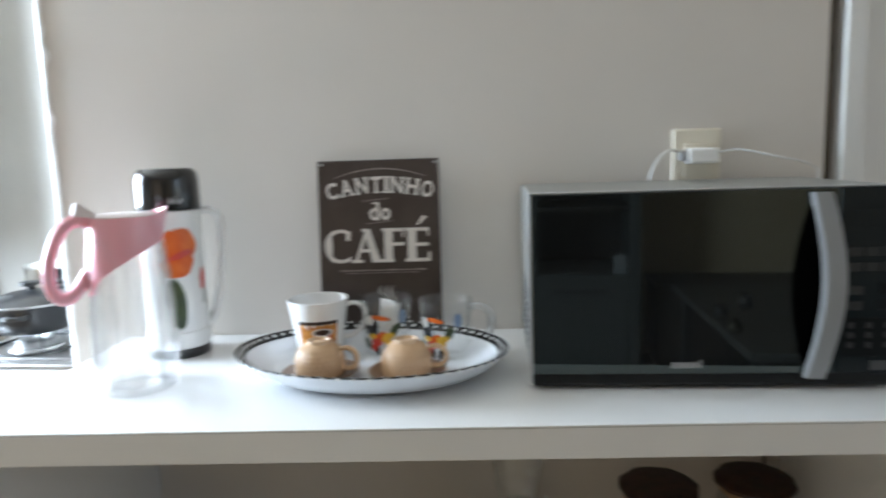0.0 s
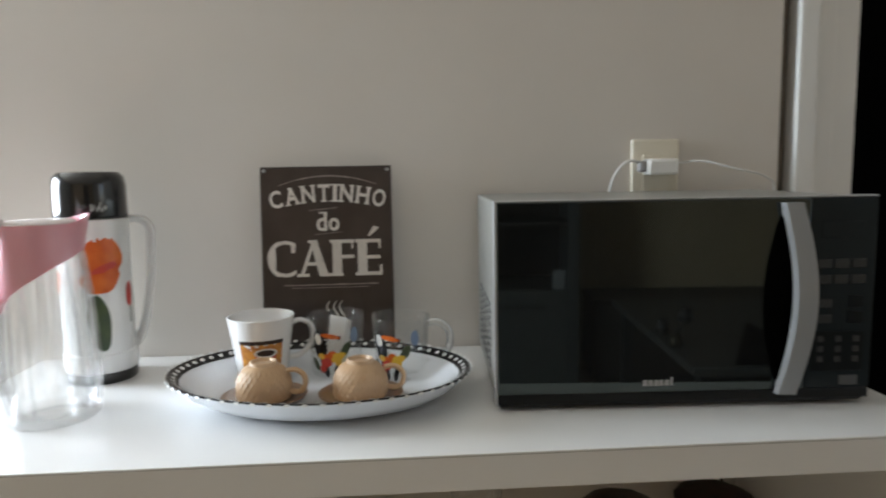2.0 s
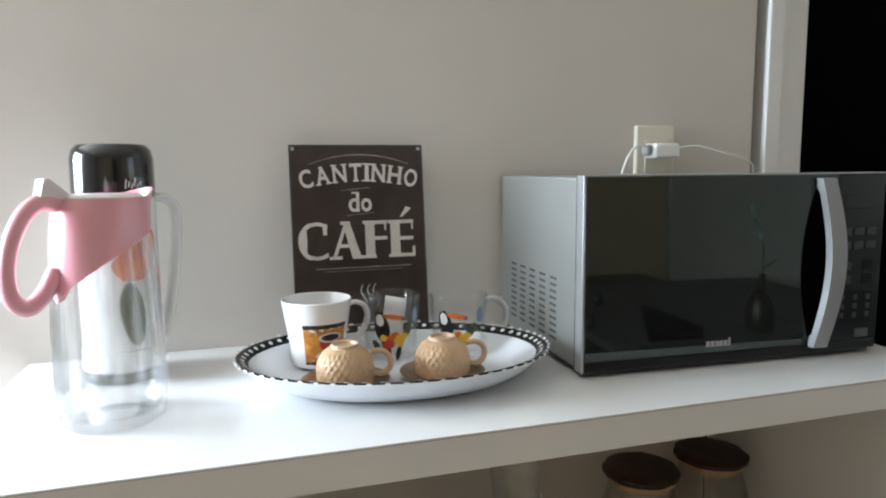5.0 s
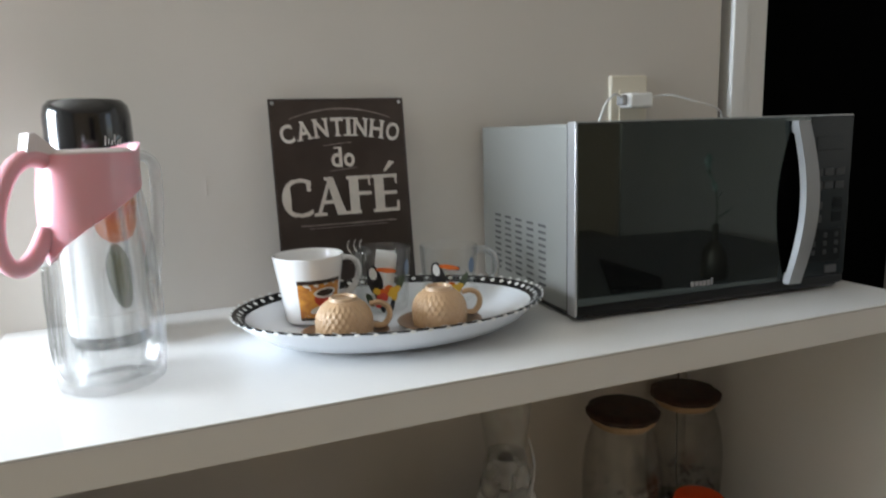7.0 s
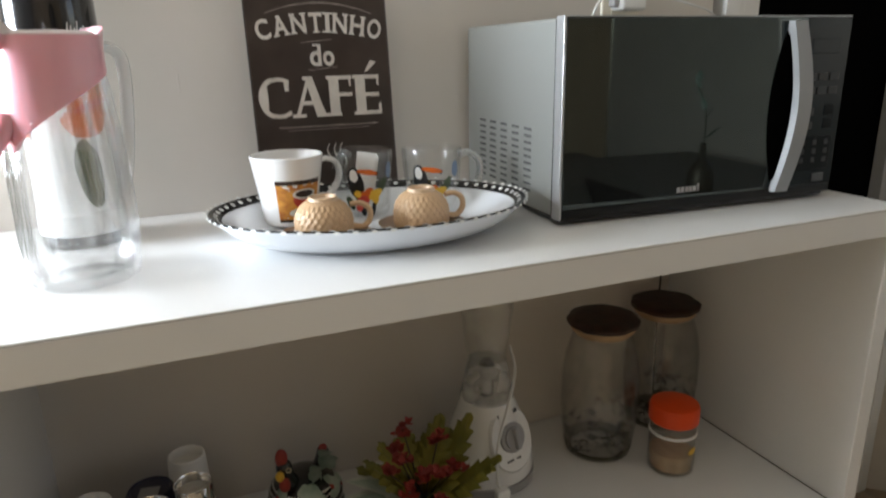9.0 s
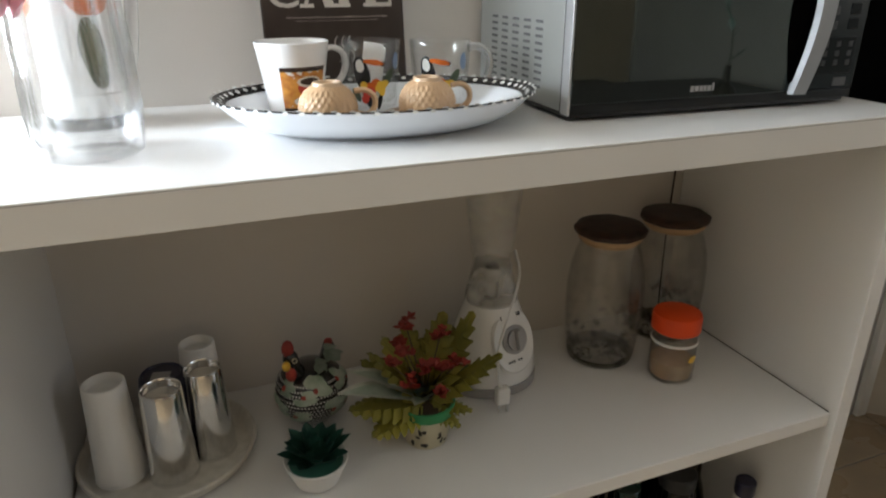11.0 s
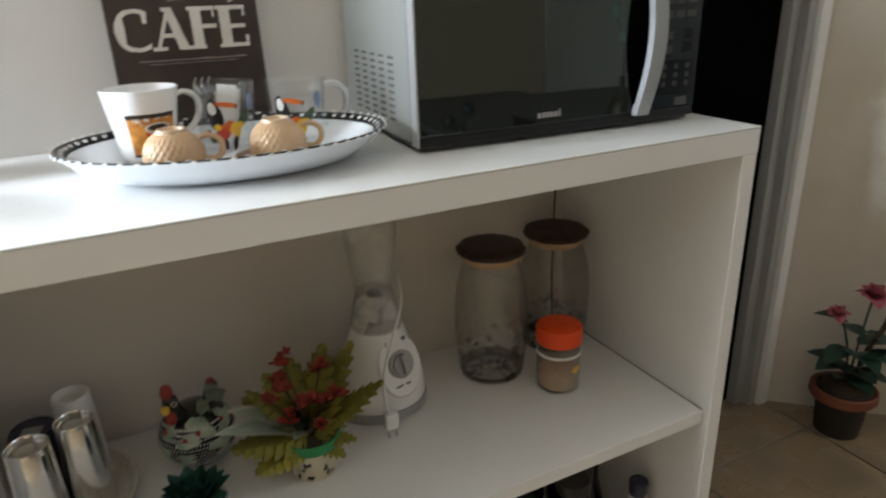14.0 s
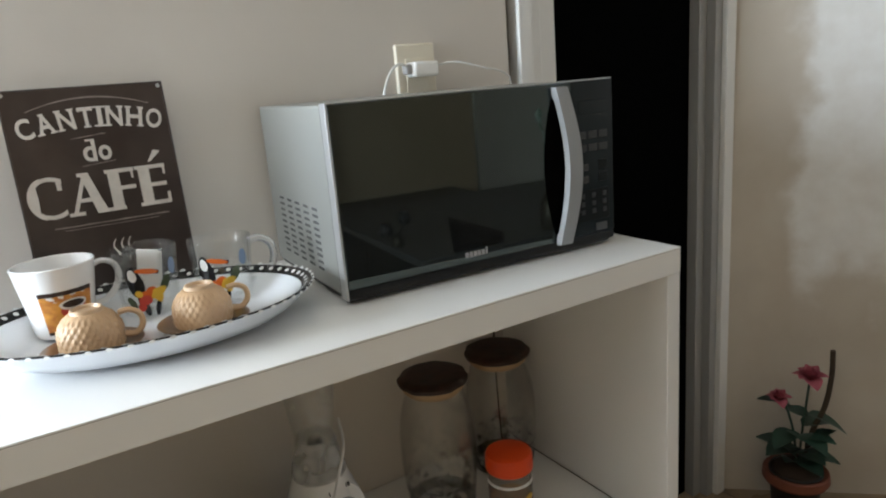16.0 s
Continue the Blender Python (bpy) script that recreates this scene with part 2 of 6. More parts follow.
CREAM_INK = mat("cream_print", (0.74, 0.70, 0.66), 0.45, color2=(0.64, 0.60, 0.56), scale=60)
WORN_INK = mat("worn_grey_print", (0.34, 0.30, 0.28), 0.5, color2=(0.16, 0.14, 0.13), scale=80)
SIGN_EDGE = mat("tin_edge", (0.10, 0.085, 0.08), 0.35, metal=0.5)
OPAL = mat("white_opal_glass", (0.81, 0.84, 0.885), 0.12, color2=(0.79, 0.82, 0.865), coat=0.3)
PORCELAIN = mat("white_porcelain", (0.84, 0.83, 0.82), 0.15, color2=(0.81, 0.80, 0.79), coat=0.4)
INK_BLACK = mat("black_rim_print", (0.015, 0.015, 0.017), 0.25)
TAN_CERAMIC = mat("honey_tan_glazed_ceramic", (0.55, 0.36, 0.205), 0.40, color2=(0.49, 0.305, 0.165), scale=25, coat=0.08)
TAN_FOOT = mat("pale_tan_glaze", (0.60, 0.42, 0.27), 0.3)
SAUCER_BROWN = mat("brown_glazed_saucer", (0.22, 0.14, 0.09), 0.3, color2=(0.17, 0.10, 0.065), coat=0.2)
GLASS = thin_glass("clear_mug_glass", (0.99, 0.995, 0.995), 0.03, gloss=1.3, haze=0.008, haze_color=(0.9, 0.92, 0.93))
SOLID_GLASS = thin_glass("solid_glass_handle", (0.97, 0.98, 0.985), 0.05, gloss=2.4, haze=0.07, haze_color=(0.9, 0.92, 0.93), bend=0.8)
PITCHER_GLASS = thin_glass("clear_fluted_plastic", (0.995, 0.998, 0.998), 0.03, gloss=2.0, haze=0.006, haze_color=(0.95, 0.96, 0.97), bend=0.10)
JAR_GLASS = thin_glass("dusty_jar_glass", (0.94, 0.93, 0.91), 0.08, gloss=1.3, haze=0.065, haze_color=(0.55, 0.59, 0.54))
STAINED_JAR = thin_glass("stained_jar_glass", (0.985, 0.982, 0.97), 0.10, gloss=1.2, haze=0.035, haze_color=(0.70, 0.66, 0.58), dirt=0.48)
JAR_BASE = thin_glass("thick_jar_glass", (0.74, 0.73, 0.68), 0.06, gloss=1.2)
CLEAR_JAR = thin_glass("clear_blender_plastic", (0.98, 0.98, 0.97), 0.15, gloss=0.6, haze=0.11, haze_color=(0.75, 0.74, 0.72))
BLENDER_JAR = thin_glass("cloudy_blender_plastic", (0.97, 0.97, 0.96), 0.2, gloss=0.5, haze=0.32, haze_color=(0.75, 0.74, 0.72))
PINK = mat("pink_plastic", (0.80, 0.42, 0.47), 0.28, color2=(0.78, 0.39, 0.45), coat=0.3)
PINK_B = PINK.node_tree.nodes["Principled BSDF"]
PINK_B.inputs["Subsurface Weight"].default_value = 0.55
PINK_B.inputs["Subsurface Radius"].default_value = (0.04, 0.02, 0.02)
PALE_PINK = mat("whitish_pink_plastic", (0.80, 0.72, 0.71), 0.3)
WHITE_PLASTIC = mat("white_gloss_plastic", (0.82, 0.81, 0.79), 0.18, color2=(0.80, 0.79, 0.77), coat=0.3)
MATTE_WHITE = mat("matte_white_plastic", (0.86, 0.85, 0.83), 0.45, color2=(0.82, 0.81, 0.79))
GREY_PLASTIC = mat("grey_plastic", (0.36, 0.35, 0.35), 0.4)
CREAM_PLASTIC = mat("cream_outlet_plastic", (0.74, 0.68, 0.56), 0.4, color2=(0.71, 0.65, 0.53))
ORANGE = mat("orange_print", (0.72, 0.17, 0.03), 0.25, color2=(0.60, 0.10, 0.02), scale=40)
ORANGE_YELLOW = mat("amber_coffee_print", (0.72, 0.34, 0.06), 0.3, color2=(0.42, 0.14, 0.03), scale=70)
RED_INK = mat("red_print", (0.55, 0.05, 0.03), 0.3)
YELLOW_INK = mat("yellow_print", (0.80, 0.50, 0.05), 0.3)
GREEN_INK = mat("dark_green_print", (0.035, 0.055, 0.030), 0.35, color2=(0.06, 0.085, 0.03), scale=30)
# near-black for doorway darkness, shade in the microwave's gaps, and the black sleeve
SHADE_AND_SLEEVE_BLACK = mat("shade_and_sleeve_black", (0.0012, 0.0012, 0.0012), 0.9, color2=(0.001, 0.001, 0.001))
SHADE_AND_SLEEVE_BLACK.node_tree.nodes["Principled BSDF"].inputs["Specular IOR Level"].default_value = 0.02
WHITE_INK = mat("white_print", (0.80, 0.80, 0.78), 0.3)
BLUE_INK = mat("blue_grey_print", (0.22, 0.30, 0.45), 0.3)
COFFEE_DARK = mat("dark_coffee_print", (0.03, 0.015, 0.01), 0.3)
NAVY = mat("navy_plastic", (0.02, 0.02, 0.05), 0.3)
TRAY_BEIGE = mat("greyish_beige_tray", (0.67, 0.64, 0.58), 0.5, color2=(0.56, 0.53, 0.47), scale=60, bump=0.25, bscale=160)
LID_WOOD = mat("dark_red_brown_lid", (0.046, 0.014, 0.006), 0.5, color2=(0.010, 0.0035, 0.002), scale=34, bump=0.3, bscale=40)
CORK = mat("pale_wooden_plug", (0.55, 0.38, 0.22), 0.7, color2=(0.45, 0.30, 0.16), scale=30)
RED_LID = mat("orange_red_plastic_lid", (0.85, 0.080, 0.009), 0.35, color2=(0.80, 0.070, 0.008))
POWDER = mat("sandy_spice", (0.62, 0.45, 0.30), 0.9, color2=(0.50, 0.35, 0.22), scale=60, bump=0.5)
LEAF_DARK = mat("dark_green_leaf", (0.03, 0.075, 0.05), 0.4, color2=(0.018, 0.05, 0.035), scale=20, obj_rand=0.15)
LEAF_OLIVE = mat("olive_green_leaf", (0.30, 0.265, 0.035), 0.55, color2=(0.15, 0.145, 0.02), scale=15, obj_rand=0.15)
LEAF_TEAL = mat("teal_succulent_leaf", (0.05, 0.17, 0.13), 0.4, color2=(0.025, 0.10, 0.075), scale=25, obj_rand=0.2)
LEAF_PALE = mat("pale_edged_leaf", (0.52, 0.60, 0.51), 0.45, color2=(0.20, 0.29, 0.21), scale=34)
LEAF_EDGE = mat("white_leaf_edge", (0.62, 0.64, 0.56), 0.45, color2=(0.50, 0.53, 0.45), scale=40)
BERRY = mat("red_berry_flower", (0.38, 0.045, 0.030), 0.6, color2=(0.22, 0.025, 0.018), scale=40)
STEM = mat("brown_stem", (0.06, 0.04, 0.025), 0.8)
SOIL = mat("dark_moss_soil", (0.05, 0.032, 0.02), 0.95, bump=0.8, bscale=120)
DRIED = mat("dried_herb", (0.11, 0.095, 0.065), 0.95, color2=(0.07, 0.06, 0.04), scale=40)
GREEN_RIM = mat("bright_green_rim", (0.03, 0.25, 0.09), 0.4)
CREAM_POT = mat("cream_printed_pot", (0.66, 0.60, 0.44), 0.5, color2=(0.58, 0.52, 0.36), scale=18)
HEN_BODY = mat("painted_ceramic_dark", (0.015, 0.017, 0.018), 0.2, coat=0.5)
TERRACOTTA = mat("orange_terracotta_rim", (0.21, 0.060, 0.030), 0.65, color2=(0.15, 0.043, 0.022))
DARK_POT = mat("dark_brown_plastic_pot", (0.016, 0.013, 0.010), 0.5, color2=(0.028, 0.022, 0.016), scale=20, bump=0.1)
PETAL = mat("dusty_pink_petal", (0.48, 0.13, 0.17), 0.6, color2=(0.36, 0.08, 0.11), scale=25)
ENAMEL = mat("white_stove_enamel", (0.83, 0.83, 0.82), 0.22, color2=(0.80, 0.80, 0.79), coat=0.3)
STOVE_STEEL = mat("worn_stainless_top", (0.45, 0.44, 0.43), 0.35, metal=0.9, color2=(0.36, 0.35, 0.34), scale=12, rvar=0.1)
IRON = mat("black_iron_grate", (0.02, 0.02, 0.02), 0.55)
POT_BLACK = mat("black_nonstick_enamel", (0.018, 0.019, 0.022), 0.3, coat=0.3)
BLUE_JUG = mat("blue_polycarbonate", (0.060, 0.155, 0.38), 0.3, color2=(0.05, 0.13, 0.33), coat=0.2)
ORANGE_CLOTH = mat("orange_red_cloth", (0.62, 0.12, 0.05), 0.9, bump=0.4, bscale=150)
BOTTLE_DARK = mat("dark_bottle_glass", (0.005, 0.006, 0.005), 0.10)
BOTTLE_GREEN = mat("green_bottle_glass", (0.002, 0.020, 0.012), 0.12)
CABLE_WHITE = mat("white_cable", (0.75, 0.74, 0.72), 0.45)
BRONZE = mat("bronze_glaze", (0.075, 0.062, 0.04), 0.45, metal=0.7)
CABINET_WOOD = mat("dark_cabinet_wood", (0.045, 0.036, 0.030), 0.5, color2=(0.028, 0.022, 0.018), stretch=(8, 8, 1), bump=0.1)
CUPBOARD_GREY = mat("grey_cupboard_paint", (0.10, 0.10, 0.095), 0.5, color2=(0.088, 0.088, 0.083), scale=3)
TABLE_WOOD = mat("dark_table_wood", (0.085, 0.080, 0.074), 0.5, color2=(0.07, 0.066, 0.061), stretch=(1, 8, 8))


# ---- mesh helpers ----
def box(x0, x1, y0, y1, z0, z1, bevel=0.0, seg=2, bm=None):
    b = bmesh.new()
    vs = [b.verts.new((x, y, z)) for x in (x0, x1) for y in (y0, y1) for z in (z0, z1)]
    for q in ((0, 1, 3, 2), (4, 6, 7, 5), (0, 4, 5, 1), (2, 3, 7, 6), (0, 2, 6, 4), (1, 5, 7, 3)):
        b.faces.new([vs[i] for i in q])
    if bevel:
        bmesh.ops.bevel(b, geom=b.edges[:], offset=bevel, segments=seg, profile=0.5, affect="EDGES")
    b.normal_update()
    for f in b.faces:
        if max(abs(c) for c in f.normal) > 0.999:
            f.material_index = 7   # marks a flat side
    return merge(bm, b) if bm else b


def merge(a, b, m=None):
    """Adds mesh b to a, moved by m."""
    verts = {}
    for v in b.verts:
        verts[v] = a.verts.new(m @ v.co if m else v.co)
    for f in b.faces:
        try:
            nf = a.faces.new([verts[v] for v in f.verts])
            nf.smooth, nf.material_index = f.smooth, f.material_index
        except ValueError:
            pass
    b.free()
    return a


def lathe(profile, segs=40, radius=None, bm=None, close=True):
    """Turns (r, z) pairs round z; radius(r, z, angle) may shape the round."""
    b = bmesh.new()
    rings = []
    for r, z in profile:
        if r < 1e-6:
            rings.append([b.verts.new((0, 0, z))])
        else:
            ring = []
            for i in range(segs):
                a = 2 * math.pi * i / segs
                q = radius(r, z, a) if radius else r
                ring.append(b.verts.new((q * math.cos(a), q * math.sin(a), z)))
            rings.append(ring)
    for p, q in zip(rings, rings[1:]):
        for i in range(segs):
            j = (i + 1) % segs
            c = []
            for v in (p[i % len(p)], p[j % len(p)], q[j % len(q)], q[i % len(q)]):
                if v not in c:
                    c.append(v)
            if len(c) > 2:
                b.faces.new(c)
    bmesh.ops.recalc_face_normals(b, faces=b.faces[:])
    return merge(bm, b) if bm else b


def tube(points, r, segs=8, bm=None, flat=1.0, taper=None, caps=True):
    """A round or flattened bar through the points."""
    b = bmesh.new()
    pts = [Vector(p) for p in points]
    rings, up = [], Vector((0.31, 0.17, 0.93)).normalized()
    for i, p in enumerate(pts):
        d = (pts[min(i + 1, len(pts) - 1)] - pts[max(i - 1, 0)]).normalized()
        s = d.cross(up)
        if s.length < 1e-4:
            s = d.cross(Vector((1, 0, 0)))
        s.normalize()
        u = s.cross(d).normalized()
        up = u
        q = r * (taper(i / (len(pts) - 1)) if taper else 1)
        rings.append([b.verts.new(p + q * (math.cos(a) * s + flat * math.sin(a) * u)) for a in [2 * math.pi * k / segs for k in range(segs)]])
    for p, q in zip(rings, rings[1:]):
        for k in range(segs):
            b.faces.new((p[k], p[(k + 1) % segs], q[(k + 1) % segs], q[k]))
    if caps:
        b.faces.new(rings[0][::-1])
        b.faces.new(rings[-1])
    bmesh.ops.recalc_face_normals(b, faces=b.faces[:])
    return merge(bm, b) if bm else b


def spline(pts, n=8):
    """Smooth points through pts."""
    p = [Vector(q) for q in pts]
    p = [2 * p[0] - p[1], *p, 2 * p[-1] - p[-2]]
    out = []
    for i in range(1, len(p) - 2):
        for k in range(n):
            t = k / n
            out.append(0.5 * (2 * p[i] + (p[i + 1] - p[i - 1]) * t + (2 * p[i - 1] - 5 * p[i] + 4 * p[i + 1] - p[i + 2]) * t * t + (3 * p[i] - p[i - 1] - 3 * p[i + 1] + p[i + 2]) * t ** 3))
    out.append(p[-2])
    return out


def prism(pts, depth, bm=None):
    """A flat outline in x, z pushed along y by depth."""
    b = bmesh.new()
    a = [b.verts.new((x, 0, z)) for x, z in pts]
    c = [b.verts.new((x, depth, z)) for x, z in pts]
    b.faces.new(a)
    b.faces.new(c[::-1])
    for i in range(len(pts)):
        j = (i + 1) % len(pts)
        b.faces.new((a[i], c[i], c[j], a[j]))
    bmesh.ops.recalc_face_normals(b, faces=b.faces[:])
    return merge(bm, b) if bm else b


def wrap(outline, surface, bm=None, rings=4):
    """A thin print: an outline (u, v) laid on surface(u, v), filled from its middle."""
    b = bmesh.new()
    cu, cv = sum(p[0] for p in outline) / len(outline), sum(p[1] for p in outline) / len(outline)
    mid = b.verts.new(surface(cu, cv))
    last = None
    for k in range(1, rings + 1):
        f = k / rings
        ring = [b.verts.new(surface(cu + (u - cu) * f, cv + (v - cv) * f)) for u, v in outline]
        n = len(ring)
        for i in range(n):
            j = (i + 1) % n
            b.faces.new((mid, ring[i], ring[j]) if last is None else (last[i], ring[i], ring[j], last[j]))
        last = ring
    bmesh.ops.recalc_face_normals(b, faces=b.faces[:])
    return merge(bm, b) if bm else b


def blob(u, v, w, h, n=18, wob=0.12, turn=0.0, seed=0):
    """An uneven round outline."""
    rnd = random.Random(seed)
    ph = [rnd.uniform(0, 6.28) for _ in range(3)]
    out = []
    for i in range(n):
        a = 2 * math.pi * i / n
        q = 1 + wob * (math.sin(2 * a + ph[0]) * 0.5 + math.sin(3 * a + ph[1]) * 0.4 + math.sin(5 * a + ph[2]) * 0.3)
        x, y = w * q * math.cos(a), h * q * math.sin(a)
        out.append((u + x * math.cos(turn) - y * math.sin(turn), v + x * math.sin(turn) + y * math.cos(turn)))
    return out


def leaf(length, width, bend=0.3, fold=0.15, n=7, thick=0.0):
    """A pointed leaf along +x with a bent spine and a folded middle."""
    b = bmesh.new()
    rows = []
    for i in range(n + 1):
        t = i / n
        w = width * math.sin(math.pi * min(1, t * 0.92 + 0.08)) ** 0.8 * 0.5 if 0 < t < 1 else width * 0.03
        z = bend * length * t * t
        x = length * t
        rows.append([b.verts.new((x, -w, z + fold * w)), b.verts.new((x, 0, z)), b.verts.new((x, w, z + fold * w))])
    for p, q in zip(rows, rows[1:]):
        b.faces.new((p[0], q[0], q[1], p[1]))
        b.faces.new((p[1], q[1], q[2], p[2]))
    if thick:
        bmesh.ops.solidify(b, geom=b.faces[:], thickness=thick)
    return b


def to_mesh(name, bm, material, smooth=True, angle=38):
    me = bpy.data.meshes.new(name)
    for f in bm.faces:
        f.smooth = smooth
    flat = [k for k, f in enumerate(bm.faces) if f.material_index == 7]
    for f in bm.faces:
        f.material_index = 0
    bm.to_mesh(me)
    bm.free()
    if smooth:
        me.set_sharp_from_angle(angle=radians(angle))
        for k in flat:
            me.polygons[k].use_smooth = False
    me.materials.append(material)
    return me


def part(name, bm, material, parent, label="", smooth=True):
    ob = new(name, to_mesh(name, bm, material, smooth))
    ob.parent = parent
    return tagged(ob, label)


def thing(name, m, label, category, group="", kind=""):
    ob = new(name)
    ob.empty_display_size = 0.05
    ob.matrix_basis = m
    return tagged(ob, label, category, group, kind)


def solo(name, bm, material, m, label, category, group="", kind="", smooth=True):
    ob = new(name, to_mesh(name, bm, material, smooth))
    ob.matrix_basis = m
    return tagged(ob, label, category, group, kind)


def letter_mesh(ch, w, h, weight=0.0):
    """One letter of the built-in font, fitted to w x h, in x and y, as a mesh."""
    cu = bpy.data.curves.new("letter", "FONT")
    cu.body, cu.offset, cu.resolution_u, cu.extrude = ch, weight, 4, 0.02
    ob = bpy.data.objects.new("letter", cu)
    scene.collection.objects.link(ob)
    bpy.context.view_layer.update()
    me = bpy.data.meshes.new_from_object(ob.evaluated_get(bpy.context.evaluated_depsgraph_get()))
    bpy.data.objects.remove(ob)
    b = bmesh.new()
    b.from_mesh(me)
    bpy.data.meshes.remove(me)
    xs, ys = [v.co.x for v in b.verts], [v.co.y for v in b.verts]
    x0, x1, y0, y1 = min(xs), max(xs), min(ys), max(ys)
    for v in b.verts:
        v.co = Vector(((v.co.x - x0) / (x1 - x0) * w, (v.co.y - y0) / (y1 - y0) * h, v.co.z * 0.02))
    return b


I = pose(0, 0, 0)

# ---- large structure ----
WY = 1.410   # face of the partition behind the shelf
SETTING = dict(kind="structure")


def wall(name, x0, x1, y0, y1, z0, z1, material, label):
    return solo(name, box(x0, x1, y0, y1, z0, z1), material, I, label, "wall", smooth=False, **SETTING)


wall("wall_partition", -0.487, 0.827, WY, 1.498, 0, 2.7, WALL, "beige-grey painted partition behind the white shelf unit")
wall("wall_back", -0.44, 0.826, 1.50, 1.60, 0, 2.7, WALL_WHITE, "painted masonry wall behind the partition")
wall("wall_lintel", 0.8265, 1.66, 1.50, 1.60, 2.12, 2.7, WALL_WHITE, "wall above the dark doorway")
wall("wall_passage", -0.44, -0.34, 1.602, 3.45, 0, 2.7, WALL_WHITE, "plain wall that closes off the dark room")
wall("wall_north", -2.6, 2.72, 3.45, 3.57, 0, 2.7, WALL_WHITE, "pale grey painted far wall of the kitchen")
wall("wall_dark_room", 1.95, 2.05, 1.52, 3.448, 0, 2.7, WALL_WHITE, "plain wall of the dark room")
wall("wall_south", -2.6, 2.6, -2.72, -2.6, 0, 2.7, WALL_WARM, "wall behind the walk, tinted peach to bounce warm light")
# kitchen window wall, with its opening
wb = box(-2.60, -2.48, -2.6, 0.92, 0, 2.7)
box(-2.60, -2.48, 2.24, 3.45, 0, 2.7, bm=wb)
box(-2.60, -2.48, 0.92, 2.24, 0, 0.98, bm=wb)
box(-2.60, -2.48, 0.92, 2.24, 2.2, 2.7, bm=wb)
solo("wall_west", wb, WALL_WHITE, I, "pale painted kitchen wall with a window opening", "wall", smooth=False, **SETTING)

def window(name, x, y, half):
    wf = thing(name, pose(x, y, 0.98), "white painted window frame in the pale wall", "window", **SETTING)
    fb = box(-0.03, 0.03, -half, 0.05 - half, 0, 1.22, 0.004)
    box(-0.03, 0.03, half - 0.05, half, 0, 1.22, 0.004, bm=fb)
    box(-0.03, 0.03, 0.05 - half, half - 0.05, 1.17, 1.22, 0.004, bm=fb)
    part("window_frame", fb, SHUTTER, wf)
    part("window_sill", box(-0.05, 0.05, -half, half, -0.02, 0.004, 0.006), SHUTTER, wf)


window("window_1", -2.55, 1.58, 0.66)
# unseen frame round the opening added for the fill lamp
window("fill_opening_frame", 2.68, -0.35, 0.55)
# slanting wall beside the doorway
DA, DD = Vector((1.645, 1.522, 0)), Vector((0.731, -0.682, 0))
slant = Matrix.Translation(DA) @ Matrix.Rotation(math.atan2(DD.y, DD.x), 4, "Z")
solo("wall_slant", box(0, 1.55, 0.0, 0.10, 0, 2.7), SLANT_WALL, slant, "beige painted wall beside the doorway, whiter towards its upper right", "wall", smooth=False, **SETTING)
# side wall; its opening is added to hold the fill lamp
eb = box(2.62, 2.72, -2.6, -0.90, 0, 2.7)
box(2.62, 2.72, 0.20, 0.56, 0, 2.7, bm=eb)
box(2.62, 2.72, -0.90, 0.20, 0, 0.98, bm=eb)
box(2.62, 2.72, -0.90, 0.20, 2.2, 2.7, bm=eb)
solo("wall_east", eb, WALL_GREY, I, "grey-beige painted side wall with an opening added for the fill lamp", "wall", smooth=False, **SETTING)
solo("ceiling", box(-2.60, 2.72, -2.72, 3.57, 2.702, 2.80), CEIL, I, "plain white painted ceiling", "ceiling", smooth=False, **SETTING)

# rough white plaster bead along the partition's broken edge
rnd = random.Random(4)
pb = bmesh.new()
nz = 180
front, back = [], []
for i in range(nz + 1):
    z = 0.9 + 1.8 * i / nz
    lump = 0.0042 + 0.0034 * noise.noise((z * 16, 0.3, 0)) + 0.0028 * noise.noise((z * 45, 2.0, 0))
    for knob, size in ((1.595, 0.006), (1.555, 0.010), (1.448, 0.007), (1.385, 0.002), (1.30, 0.003), (1.12, 0.004)):
        lump += size * math.exp(-((z - knob) / 0.010) ** 2)
    lump = max(0.0012, lump)
    front.append(pb.verts.new((-0.4875 + lump, WY - 0.0006, z)))
    back.append((pb.verts.new((-0.4885 + 0.35 * lump, WY - 0.0040 - 0.3 * lump, z)), pb.verts.new((-0.4955 - 0.2 * lump, WY + 0.007, z)), pb.verts.new((-0.4955, WY + 0.05, z)), pb.verts.new((-0.4865, WY + 0.05, z))))
for i in range(nz):
    a, b2 = [front[i], *back[i]], [front[i + 1], *back[i + 1]]
    for k in range(5):
        pb.faces.new((a[k], a[(k + 1) % 5], b2[(k + 1) % 5], b2[k]))
bmesh.ops.recalc_face_normals(pb, faces=pb.faces[:])
solo("plaster_edge", pb, PLASTER, I, "ragged white plaster along the broken wall edge", "wall edge", **SETTING)

# small runs and a nail head under the paint
wp = bpy.data.objects["wall_partition"]
for x, z, h in ((-0.114, 1.241, 0.030), (0.303, 1.586, 0.009), (-0.02, 1.60, 0.018), (0.42, 1.49, 0.014)):
    run = lathe([(0, -h / 2), (0.0005, -h * 0.40), (0.0006, h * 0.1), (0.0004, h * 0.45), (0, h / 2)], 10)
    part("paint_run", run, WALL, wp).location = (x, WY, z)

